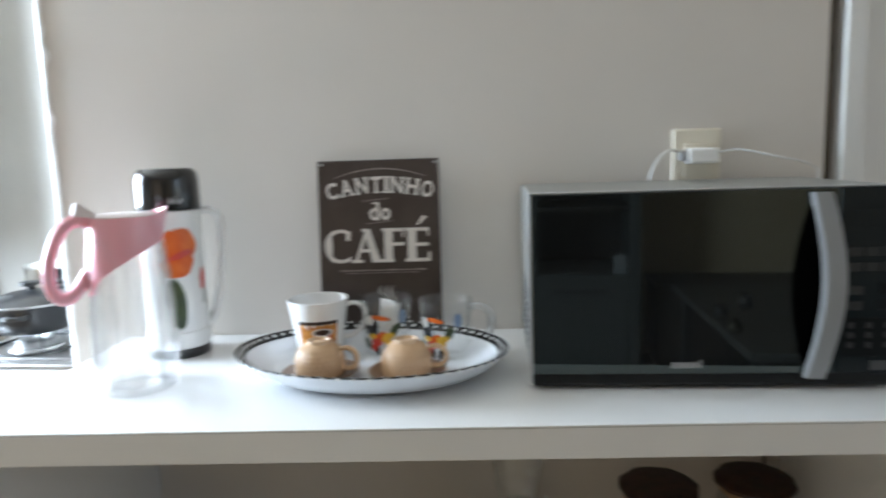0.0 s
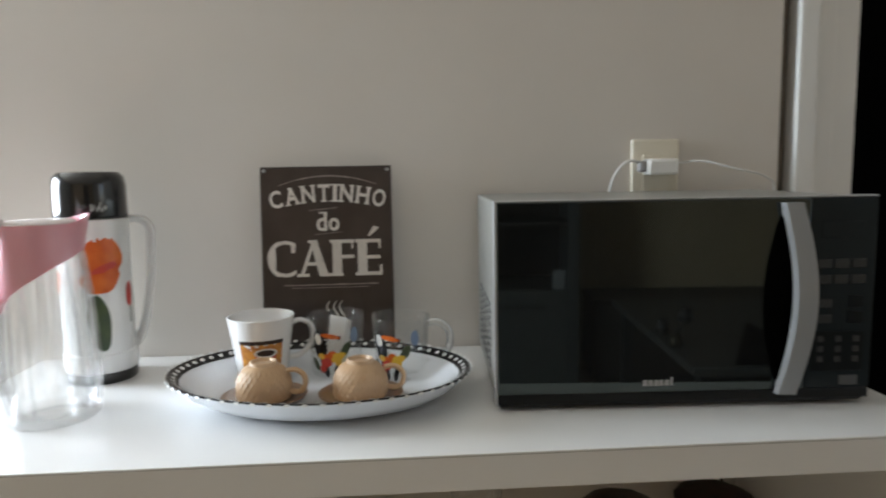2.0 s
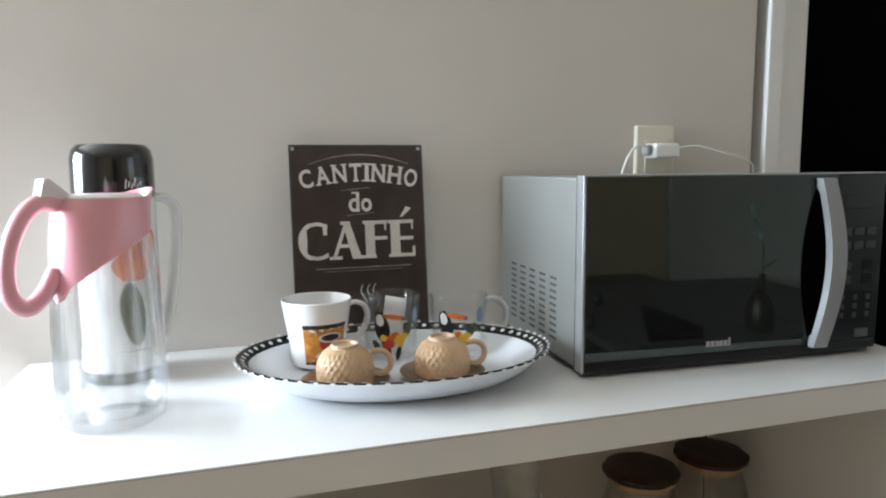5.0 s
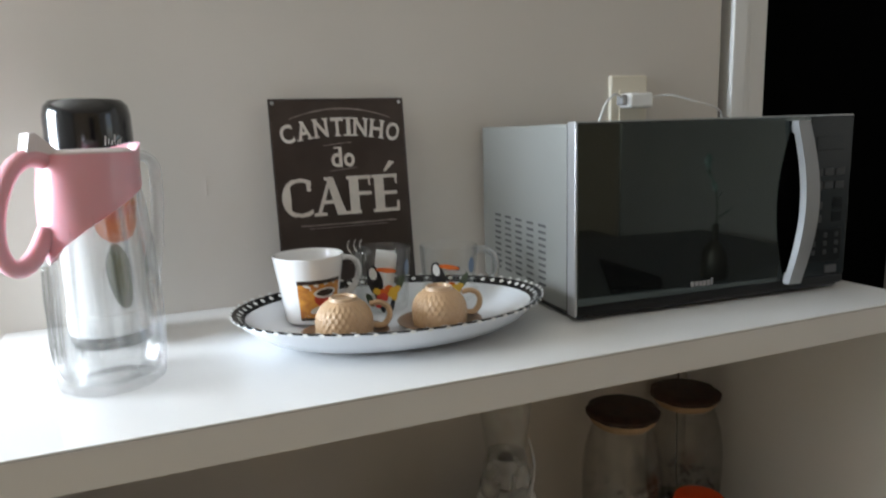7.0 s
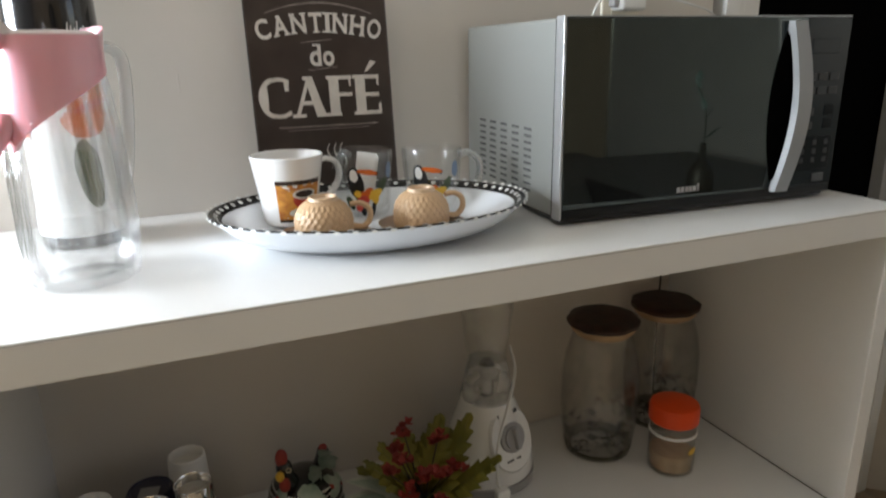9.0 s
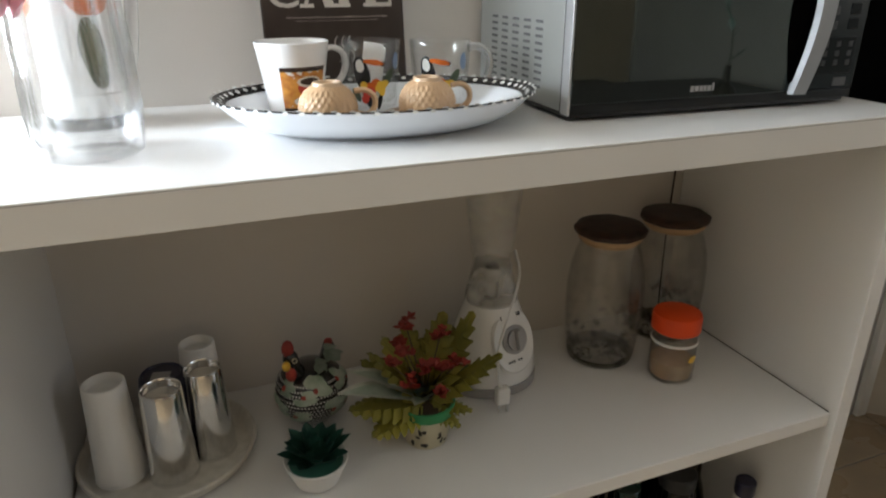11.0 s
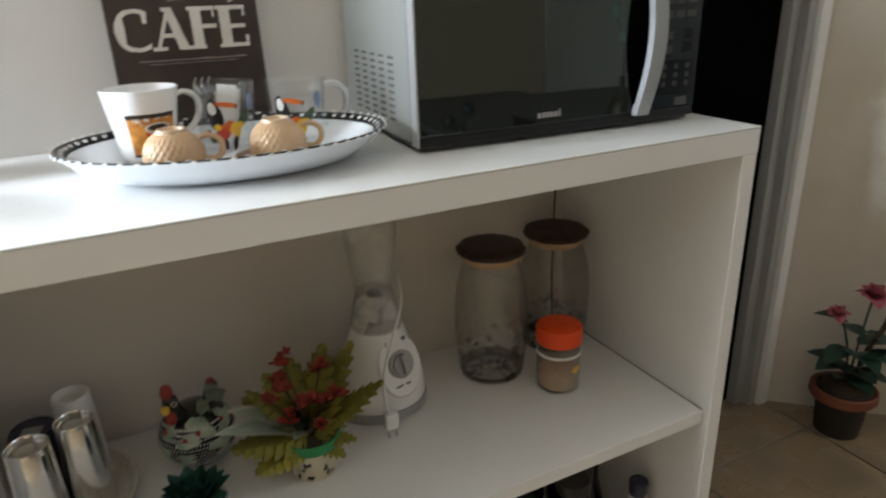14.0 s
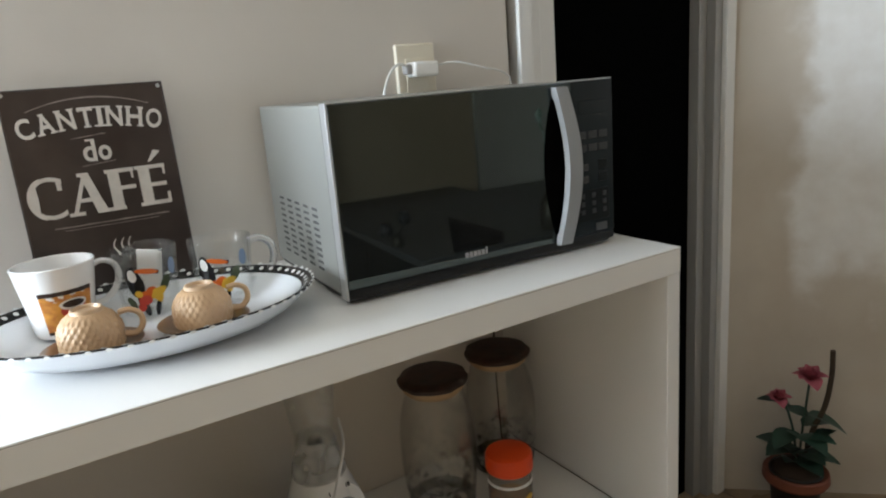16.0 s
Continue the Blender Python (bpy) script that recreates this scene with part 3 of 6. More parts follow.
# casing of the dark doorway: steps of painted timber
def casing(name, steps, label):
    c = thing(name, I, label, "door frame", **SETTING)
    for x0, x1, y0, paint in steps:
        part("casing_board", box(x0, x1, y0, 1.60, 0, 2.12, 0.003), paint, c)
    return c


# the first board is a dark brown strip set back beside the partition
casing("door_frame_1", [(0.8275, 0.8525, 1.436, DARK_STRIP), (0.853, 0.8865, 1.403, CASING), (0.8885, 0.944, 1.446, CASING), (0.9445, 0.988, 1.452, CASING)], "grey-white painted timber door casing")
casing("door_frame_2", [(1.560, 1.592, 1.53, CASING_DARKER), (1.5925, 1.622, 1.505, CASING_DARKER), (1.6225, 1.660, 1.49, CASING)], "grey-white painted door casing at the dark doorway")
# near-black sheet painted as the darkness inside the doorway
solo("doorway_dark_sheet", box(0.9885, 1.5595, 1.560, 1.598, 0.004, 2.118, 0.003), SHADE_AND_SLEEVE_BLACK, I, "near-black sheet standing in for the darkness in the doorway", "door", **SETTING)

# ---- white shelf unit ----
SX0, SX1, SY0 = -0.384, 0.800, 0.980
TOP, MID = 1.060, 0.574
unit = thing("shelf_unit", I, "white lacquered open shelf unit with thick boards against the wall", "shelf")
tb = box(SX0, SX1, SY0 + 0.0008, WY - 0.002, 1.020, 1.0572, 0.0008)
part("top_board", tb, LACQUER, unit)
part("top_sheet", box(SX0, SX1, SY0, WY - 0.002, 1.0575, TOP, 0.0008), LACQUER, unit)
part("scratch", tube([(SX0 + 0.004, 1.012, TOP + 0.0001), (SX0 + 0.010, 1.026, TOP + 0.0001), (SX0 + 0.013, 1.042, TOP + 0.0001)], 0.0005, 5), JOINT, unit, "thin grey scratch")
part("board_joint", box(SX0 + 0.001, SX1 - 0.001, SY0 + 0.0010, WY - 0.003, 1.0568, 1.0578), JOINT, unit, "dark joint under the top sheet")
part("side_panel", box(SX0, SX0 + 0.032, SY0 + 0.0015, WY - 0.002, 0.0, 1.0195, 0.0015), LACQUER, unit)
part("side_panel", box(SX1 - 0.028, SX1, SY0 + 0.0015, WY - 0.002, 0.0, 1.0195, 0.0015), LACQUER, unit)
part("shelf_board", box(SX0 + 0.0340, SX1 - 0.0302, SY0 + 0.012, WY - 0.002, 0.550, MID, 0.0012), LACQUER, unit)
part("board_joint", box(SX1 - 0.0306, SX1 - 0.0286, SY0 + 0.016, WY - 0.02, MID - 0.002, MID + 0.0006), JOINT, unit, "dark open joint along the side panel")
part("shelf_board", box(SX0 + 0.0340, SX1 - 0.0302, SY0 + 0.012, WY - 0.002, 0.060, 0.084, 0.0012), LACQUER, unit)
for z in (0.552, 0.062):
    for x0, x1 in ((SX0 + 0.0323, SX0 + 0.0338), (SX1 - 0.0300, SX1 - 0.0283)):
        part("board_joint", box(x0, x1, SY0 + 0.014, WY - 0.003, z, z + 0.018), JOINT, unit, "dark joint beside the board")


# ---- microwave oven ----
def microwave(m):
    W, D, H = 0.455, 0.306, 0.2462
    t = thing("microwave_oven", m, "silver microwave oven with black mirrored door and arched handle", "microwave")
    part("body", box(0.003, W - 0.003, 0.0235, D, 0.0, H - 0.002, 0.004), SILVER, t, "silver painted steel housing")
    f = box(0, 0.0035, 0.0005, 0.020, -0.0005, H, 0.001)
    # the shade in the gap is a black strip
    part("gap_shade", box(0.0012, W - 0.004, 0.0202, 0.0233, 0.001, H - 0.0035), SHADE_AND_SLEEVE_BLACK, t, "black strip standing in for shade in the gap behind the door")
    part("bottom_trim", box(0.0036, W, 0.002, 0.020, -0.0005, 0.0126, 0.002), DARK_TRIM, t, "dark steel strip under the door")
    box(0.003, W, 0.002, 0.020, H - 0.002, H, 0.0008, bm=f)
    part("front_frame", f, CHROME, t, "brushed silver front trim")
    door = part("door", box(0.0038, 0.374, 0.0, 0.019, 0.0130, H - 0.0022, 0.0012), MIRROR_BLACK, t, "black mirrored glass door")
    part("control_panel", box(0.3755, W, 0.0015, 0.019, 0.0130, H - 0.0022, 0.0012), PANEL_BLACK, t, "glossy blue-black control panel")
    # arched handle; the shade in its hollow is a flat black plate
    hp = []
    for i in range(17):
        s = i / 16
        bow = math.sin(math.pi * s)
        hp.append((0.348 + 0.017 * bow, -0.009 - 0.007 * bow, 0.010 + 0.229 * s))
    hb = bmesh.new()
    rows = []
    for i, (x, y, z) in enumerate(hp):
        w = 0.0125 + 0.0015 * math.sin(math.pi * i / 16)
        rows.append([hb.verts.new((x - w, y + 0.006, z)), hb.verts.new((x - w * 0.8, y - 0.002, z)), hb.verts.new((x + w * 0.8, y - 0.004, z)), hb.verts.new((x + w, y + 0.004, z)), hb.verts.new((x + w * 0.5, y + 0.010, z)), hb.verts.new((x - w * 0.6, y + 0.010, z))])
    for p, q in zip(rows, rows[1:]):
        for k in range(6):
            hb.faces.new((p[k], p[(k + 1) % 6], q[(k + 1) % 6], q[k]))
    hb.faces.new(rows[0])
    hb.faces.new(rows[-1])
    bmesh.ops.recalc_face_normals(hb, faces=hb.faces[:])
    box(0.339, 0.357, -0.008, 0.002, 0.0105, 0.026, 0.002, bm=hb)
    box(0.339, 0.357, -0.008, 0.002, 0.222, 0.238, 0.002, bm=hb)
    part("handle", hb, HANDLE_GREY, door, "arched satin grey handle")
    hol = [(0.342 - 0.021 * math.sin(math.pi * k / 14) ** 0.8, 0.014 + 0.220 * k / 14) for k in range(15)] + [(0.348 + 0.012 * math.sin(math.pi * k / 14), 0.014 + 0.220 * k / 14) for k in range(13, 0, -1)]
    part("hollow_shade", prism(hol, 0.0012), SHADE_AND_SLEEVE_BLACK, door, "flat black plate standing in for shade in the handle's hollow").location = (0, -0.0012, 0)
    # brand mark as plain bars
    lb = bmesh.new()
    for k, (x, w) in enumerate(((0.178, 0.0055), (0.185, 0.0055), (0.192, 0.005), (0.198, 0.005), (0.2045, 0.0055), (0.2115, 0.003))):
        box(x, x + w, -0.0006, 0.0005, 0.021, 0.028 + (0.003 if k == 5 else 0), bm=lb)
    part("brand_mark", lb, GREY_PLASTIC, door, "small grey brand mark")
    for r in range(2):
        for c in range(3):
            part("button", box(0.385 + 0.0205 * c, 0.4025 + 0.0205 * c, 0.0004, 0.003, 0.160 - 0.019 * r, 0.1705 - 0.019 * r, 0.001), KEY_DIM, t)
        part("button", box(0.385, 0.405, 0.0004, 0.003, 0.112 - 0.019 * r, 0.1225 - 0.019 * r, 0.001), KEY_DIM, t)
        part("button", box(0.424, 0.442, 0.0004, 0.003, 0.112 - 0.019 * r, 0.1265 - 0.019 * r, 0.001), KEY_DARK, t)
    part("keypad", box(0.382, 0.446, 0.0008, 0.003, 0.034, 0.083, 0.001), KEY_DARK, t, "dark keypad field")
    for r in range(3):
        for c in range(3):
            part("button", box(0.3885 + 0.0215 * c, 0.3965 + 0.0215 * c, 0.0002, 0.0025, 0.045 + 0.0125 * r, 0.0525 + 0.0125 * r, 0.001), KEY_DIM, t)
    part("button", box(0.417, 0.440, 0.0004, 0.003, 0.0165, 0.0285, 0.001), RELEASE_GREY, t, "grey release key")
    part("display", box(0.388, 0.440, 0.0008, 0.003, 0.196, 0.216, 0.001), PANEL_BLACK, t)
    # rows of vent slots on the side
    slot_me = to_mesh("vent_slot", box(0.0022, 0.004, 0, 0.021, 0, 0.0036, 0.0005, 1), DARK_HOLE, smooth=False)
    for c in range(5):
        for r in range(10):
            slot = new("vent_slot", slot_me)
            slot.parent = t
            slot.location = (0, 0.084 + 0.0375 * c, 0.022 + 0.0092 * r)
    for x in (0.04, W - 0.05):
        for y in (0.05, D - 0.05):
            part("foot", lathe([(0, -0.009), (0.012, -0.009), (0.013, 0.0), (0, 0.0)], 14), BLACK_MATTE, t).location = (x, y, 0)
    part("base_plate", box(0.006, W - 0.006, 0.008, D - 0.01, -0.005, 0.0005, 0.001), BLACK_MATTE, t)
    return t


microwave(pose(0.303, 1.093, TOP + 0.009, 0, 0, -2.6))


# ---- tin sign ----
def sign(m):
    W, H = 0.204, 0.3025
    t = thing("tin_sign", m, "dark brown tin sign with cream lettering leaning on the wall", "sign")
    pl = part("plate", box(0, W, 0, 0.0022, 0, H, 0.0008), BROWN_SIGN, t)
    eb = box(0, W, -0.0007, 0.0026, H - 0.0022, H, 0.0006)
    box(0, 0.0022, -0.0007, 0.0026, 0, H, 0.0006, bm=eb)
    box(W - 0.0022, W, -0.0007, 0.0026, 0, H, 0.0006, bm=eb)
    part("rolled_edge", eb, SIGN_EDGE, t)
    up = Matrix.Rotation(radians(90), 4, "X")

    def slab(b, x, y, w, h):
        """A serif bar."""
        box(x - w / 2, x + w / 2, y, y + h, -0.0002, 0.0005, bm=b)

    def band(b, one, two):
        """A flat inked band between two rows of points."""
        rows = [[b.verts.new((x, y, z)) for x, y in line] for z in (0.0006, -0.0001) for line in (one, two)]
        for k in range(len(one) - 1):
            for p, q in ((0, 1), (1, 3), (3, 2), (2, 0)):
                b.faces.new((rows[p][k], rows[p][k + 1], rows[q][k + 1], rows[q][k]))
        for k in (0, -1):
            b.faces.new([rows[p][k] for p in (0, 1, 3, 2)])
        bmesh.ops.recalc_face_normals(b, faces=b.faces[:])

    def stem(b, ch, w, h):
        """The thick stroke of a large serif letter."""
        if ch == "C":
            arc = [radians(-78 + 156 * k / 16) for k in range(17)]
            band(b, [(0.53 * w - 0.53 * w * math.cos(a), 0.5 * h + 0.5 * h * math.sin(a)) for a in arc], [(0.53 * w - (0.53 - 0.30 * math.cos(a) ** 1.3) * w * math.cos(a), 0.5 * h + 0.46 * h * math.sin(a)) for a in arc])
            band(b, [(0.83 * w, 0.92 * h), (0.84 * w, 0.66 * h)], [(0.97 * w, 0.92 * h), (0.97 * w, 0.66 * h)])
        elif ch == "A":
            band(b, [(0.36 * w, h), (0.67 * w, 0)], [(0.60 * w, h), (0.97 * w, 0)])
        else:
            x = 0.13 * w
            band(b, [(x, 0), (x, h)], [(x + 0.175 * h, 0), (x + 0.175 * h, h)])
            band(b, [(0.88 * w, 0.75 * h), (0.88 * w, 0.98 * h)], [(0.96 * w, 0.73 * h), (0.96 * w, 0.98 * h)])
            if ch == "E":
                band(b, [(0.91 * w, 0.02 * h), (0.91 * w, 0.27 * h)], [(1.02 * w, 0.02 * h), (1.02 * w, 0.29 * h)])

    def put(name, ch, u, v, w, h, turn=0.0, weight=0.03, serifs=(), heavy=False):
        b = letter_mesh(ch, w, h, weight)
        if heavy:
            stem(b, ch, w, h)
        for sx, sy, sw in serifs:
            slab(b, sx * w, sy * h - (0 if sy < 0.5 else h * 0.085), sw * w, h * 0.085)
        ob = part("letter", b, CREAM_INK, t, smooth=False)
        ob.matrix_basis = Matrix.Translation((u, -0.0006, H - v)) @ Matrix.Rotation(-turn, 4, "Y") @ up

    ST = {"C": ((0.90, 0.86, 0.14),), "A": ((0.12, 0, 0.42), (0.88, 0, 0.42), (0.45, 1, 0.3)), "N": ((0.12, 1, 0.40), (0.12, 0, 0.40), (0.88, 1, 0.40)), "T": ((0.5, 0, 0.5), (0.06, 0.88, 0.12), (0.94, 0.88, 0.12)), "I": ((0.5, 0, 2.6), (0.5, 1, 2.6)),
          "H": ((0.12, 0, 0.4), (0.12, 1, 0.4), (0.88, 0, 0.4), (0.88, 1, 0.4)), "O": (), "F": ((0.18, 0, 0.6), (0.05, 1, 0.3)), "E": ((0.05, 0, 0.3), (0.05, 1, 0.3))}
    # the arched word
    word = [("C", 0.0195), ("A", 0.0205), ("N", 0.0205), ("T", 0.0185), ("I", 0.006), ("N", 0.0205), ("H", 0.0205), ("O", 0.0205)]
    gaps = 0.0042
    total = sum(w for _, w in word) + gaps * (len(word) - 1)
    R, cu, cv = 0.34, 0.1040, 0.0555
    pos = -total / 2
    for i, (ch, w) in enumerate(word):
        a = pos / R
        put("letter", ch, cu + R * math.sin(a), cv - 0.0 + R * (1 - math.cos(a)), w, 0.0275, -a - w / 2 / R, 0.022, ST[ch])
        pos += w + gaps
    # the small middle word
    put("letter", "d", 0.0855, 0.1015, 0.0165, 0.030, 0, 0.02, ((0.55, 1, 0.5),))
    put("letter", "o", 0.1045, 0.1015, 0.0165, 0.0205, 0, 0.025)
    # the large word
    x = 0.0085
    for ch, w in (("C", 0.0440), ("A", 0.0460), ("F", 0.0340), ("E", 0.0375)):
        put("letter", ch, x, 0.1725, w, 0.0570, 0, -0.012, ST[ch], True)
        x += w + 0.0053
    part("letter", prism([(0.164, H - 0.1115), (0.1685, H - 0.1105), (0.183, H - 0.0975), (0.174, H - 0.0950)], 0.0006), CREAM_INK, t, "accent stroke").location = (0, -0.0006, 0)
    # worn rules and arcs
    for u0, u1, v, h in ((0.075, 0.118, 0.0695, 0.0014), (0.082, 0.124, 0.1075, 0.0014), (0.033, 0.180, 0.1865, 0.0022), (0.045, 0.165, 0.1905, 0.0010)):
        ink = bmesh.new()
        line = [(u0 + (u1 - u0) * k / 10, H - v + (0.004 * k / 10 if v < 0.12 else 0.0)) for k in range(11)]
        band(ink, line, [(x, z + h * (0.6 + 0.4 * math.sin(2.1 * k + 60 * v) ** 2)) for k, (x, z) in enumerate(line)])
        part("printed_rule", ink, WORN_INK, t, "worn grey printed rule", smooth=False).matrix_basis = up
    ink = bmesh.new()
    turns = [-0.36 + 0.03 * k for k in range(25)]
    c = (0.1045, H - 0.016 - 0.215)
    band(ink, [(c[0] + 0.215 * math.sin(a), c[1] + 0.215 * math.cos(a)) for a in turns], [(c[0] + r * math.sin(a), c[1] + r * math.cos(a)) for a, r in ((a, 0.2172 - 0.0033 * abs(a)) for a in turns)])
    part("printed_arc", ink, WORN_INK, t, "worn grey printed arc", smooth=False).matrix_basis = up
    for du in (0.0, 0.010, 0.019):
        pts = [(0.103 + du + 0.004 * math.sin(k * 0.9), -0.0003, H - 0.248 + 0.0052 * k) for k in range(8)]
        st = tube(spline(pts, 4), 0.0024, 6, flat=0.2, taper=lambda s: 0.25 + 0.9 * math.sin(math.pi * (0.1 + 0.8 * s)))
        part("printed_steam", st, CREAM_INK, t, "cream print of rising steam")
    cupb = wrap([(0.070, H - 0.272), (0.140, H - 0.272), (0.132, H - 0.292), (0.118, H - 0.299), (0.092, H - 0.299), (0.078, H - 0.292)], lambda u, v: (u, -0.0003, v))
    part("printed_cup", cupb, CREAM_INK, t, "cream print of a coffee cup")
    for u in (0.006, W - 0.006):
        part("nail_hole", lathe([(0, -0.0012), (0.0022, -0.0012), (0.003, 0.0), (0, 0.0)], 10), CHROME, t).matrix_basis = Matrix.Translation((u, 0, H - 0.006)) @ up.inverted()
    return t


sign(pose(-0.022, 1.354, TOP + 0.001, -6.2, 0, 0.6))


# ---- things on the top board ----
def thermos(m):
    t = thing("thermos_flask", m, "white glossy thermos flask with black cap and orange flower print", "thermos")
    body = part("body", lathe([(0, 0.016), (0.0515, 0.016), (0.0535, 0.020), (0.0535, 0.042), (0.0515, 0.044), (0.0515, 0.200), (0.0525, 0.228), (0.0515, 0.236), (0.046, 0.238), (0, 0.238)], 48), WHITE_PLASTIC, t)
    part("base_ring", lathe([(0, 0), (0.050, 0), (0.052, 0.003), (0.052, 0.0155), (0, 0.0155)], 48), BLACK_GLOSS, t, "black plastic base ring")
    part("cap", lathe([(0, 0.2385), (0.0515, 0.2385), (0.0525, 0.244), (0.0520, 0.285), (0.0495, 0.296), (0.043, 0.3025), (0.030, 0.304), (0, 0.304)], 48), BLACK_GLOSS, t, "black domed screw cap")
    # script mark on the cap, as plain strokes
    mk = bmesh.new()
    for k in range(6):
        a = radians(-62) + 0.075 * k
        pts = [((0.0528) * math.cos(a + 0.03 * s), (0.0528) * math.sin(a + 0.03 * s), 0.248 + 0.002 * (k % 2) + 0.011 * s * (1.0 if k in (0, 3) else 0.55)) for s in (0, 0.5, 1)]
        tube(pts, 0.0007, 5, bm=mk)
    part("cap_mark", mk, WHITE_INK, t, "small white script mark")
    # strap handle
    hp = spline([(0.048, 0, 0.232), (0.068, 0, 0.234), (0.0850, 0, 0.222), (0.0870, 0, 0.190), (0.082, 0, 0.140), (0.072, 0, 0.085), (0.061, 0, 0.055), (0.050, 0, 0.045)], 6)
    h = part("handle", tube(hp, 0.0120, 12, flat=0.5), WHITE_PLASTIC, t, "white strap handle")
    h.matrix_basis = pose(0, 0, 0, 0, 0, 32) @ Matrix.Diagonal((0.95, 1, 1, 1))

    def on_body(u, v):
        a = u / 0.0519
        return (0.0519 * math.cos(a), 0.0519 * math.sin(a), v)

    def flower(u, v, s, seed):
        f = bmesh.new()
        for k in range(6):
            a = 6.283 * k / 6 + 0.3
            wrap(blob(u + s * 0.55 * math.cos(a), v + s * 0.55 * math.sin(a), s * 0.60, s * 0.50, wob=0.1, turn=a, seed=seed + k), lambda p, q, k=k: tuple(Vector(on_body(p, q)) * (1 + 0.0008 * k) + Vector((0, 0, -0.0008 * k * q))), bm=f)
        return f

    c = radians(-46) * 0.0519
    lift = lambda q: (lambda u, v: tuple(Vector(on_body(u, v)) * (1 + q) - Vector((0, 0, q * v))))
    part("flower_print", wrap(blob(c - 0.004, 0.184, 0.030, 0.029, wob=0.10, seed=3), on_body), ORANGE, body, "large orange flower print")
    part("petal_print", wrap(blob(c - 0.008, 0.152, 0.027, 0.021, wob=0.14, turn=0.2, seed=8), lift(0.003)), ORANGE, body, "lower orange petal")
    part("petal_print", wrap(blob(c - 0.002, 0.168, 0.021, 0.005, wob=0.2, turn=0.35, seed=5), lift(0.005)), RED_INK, body, "red heart of the flower print")
    part("bud_print", wrap(blob(c + 0.038, 0.126, 0.0075, 0.019, wob=0.10, turn=-0.1, seed=9), on_body), RED_INK, body, "small orange-red bud print")
    part("stem_print", tube([on_body(c + 0.040 - 0.0005 * k, 0.108 - 0.006 * k) for k in range(5)], 0.0008, 6), GREEN_INK, body)
    part("flower_print", flower(c - 0.095, 0.150, 0.018, 14), ORANGE, body, "orange flower print")
    lf = wrap(blob(c - 0.014, 0.090, 0.016, 0.041, wob=0.06, turn=0.12, seed=2), on_body)
    part("leaf_print", lf, GREEN_INK, body, "dark green leaf print")
    return t


thermos(pose(-0.246, 1.306, TOP, 0, 0, -4) @ Matrix.Diagonal((0.925, 0.925, 0.985, 1)))


def pitcher(m):
    t = thing("pitcher", m, "clear fluted plastic pitcher with pink pouring lid and handle", "pitcher")

    def flute(r, z, a):
        k = min(1, max(0, (z - 0.012) / 0.05)) * min(1, max(0, (0.235 - z) / 0.05))
        if r < 0.0445 or z < 0.008:
            return r
        u = (a * 14 / 6.28319 + 2.0 * z) % 1.0 - 0.5
        d = u * 6.28319 * r / 14
        rib = 0.0030 * math.exp(-(d / 0.0021) ** 2) if (r, z) in outer else 0.0
        return r + k * (rib + 0.0026 * math.cos(6.28319 * u))

    prof = [(0, 0.004), (0.046, 0.003), (0.052, 0.0), (0.0575, 0.004), (0.0595, 0.016), (0.0590, 0.05), (0.0570, 0.10), (0.0540, 0.15), (0.0500, 0.19), (0.0480, 0.215), (0.0475, 0.24), (0.0450, 0.24), (0.0452, 0.215), (0.0470, 0.19), (0.0508, 0.15), (0.0538, 0.10), (0.0558, 0.05), (0.0560, 0.020), (0.050, 0.011), (0, 0.010)]
    outer = set(prof[3:11])
    part("jug", lathe(prof, 384, flute), PITCHER_GLASS, t, "clear fluted jug")
    # pink band, deep on the handle side, shallow at the spout
    b = bmesh.new()
    n, rows = 56, 7
    grid = []
    for i in range(n):
        a = 2 * math.pi * i / n
        c = 0.5 + 0.5 * math.cos(a)
        low = 0.134 + 0.074 * c ** 0.45
        top = 0.238 + 0.010 * max(0, math.cos(a)) ** 6
        tip = 0.014 * max(0, math.cos(a)) ** 10
        col = []
        for k in range(rows):
            s = k / (rows - 1)
            z = low + (top - low) * s
            r = 0.0595 - 0.010 * (z - 0.12) / 0.12 + tip * s
            r += 0.0035 * (1 - c) * math.sin(math.pi * s)
            col.append((r, a, z))
        col.append((col[-1][0] - 0.0035, a, top - 0.002))
        col.append((0.0485, a, low + 0.004))
        grid.append([b.verts.new((r * math.cos(a2), r * math.sin(a2), z)) for r, a2, z in col])
    for i in range(n):
        p, q = grid[i], grid[(i + 1) % n]
        for k in range(len(p)):
            b.faces.new((p[k], q[k], q[(k + 1) % len(p)], p[(k + 1) % len(p)]))
    bmesh.ops.recalc_face_normals(b, faces=b.faces[:])
    part("lid_band", b, PINK, t, "pink plastic pouring collar")
    part("lid_top", lathe([(0, 0.236), (0.046, 0.236), (0.047, 0.239), (0.040, 0.242), (0, 0.2425)], 40), PALE_PINK, t, "whitish hinged lid")
    hp = spline([(-0.045, 0, 0.232), (-0.066, 0, 0.236), (-0.084, 0, 0.226), (-0.098, 0, 0.204), (-0.106, 0, 0.178), (-0.106, 0, 0.154), (-0.098, 0, 0.139), (-0.085, 0, 0.136), (-0.070, 0, 0.147), (-0.056, 0, 0.168)], 7)
    part("handle", tube(hp, 0.0102, 14, flat=0.85), PINK, t, "pink loop handle")
    lv = prism([(-0.072, 0.236), (-0.066, 0.258), (-0.060, 0.259), (-0.040, 0.2435), (-0.030, 0.240), (-0.045, 0.234)], 0.016)
    part("lid_lever", lv, PALE_PINK, t, "whitish thumb lever").location = (0, -0.008, 0)
    return t


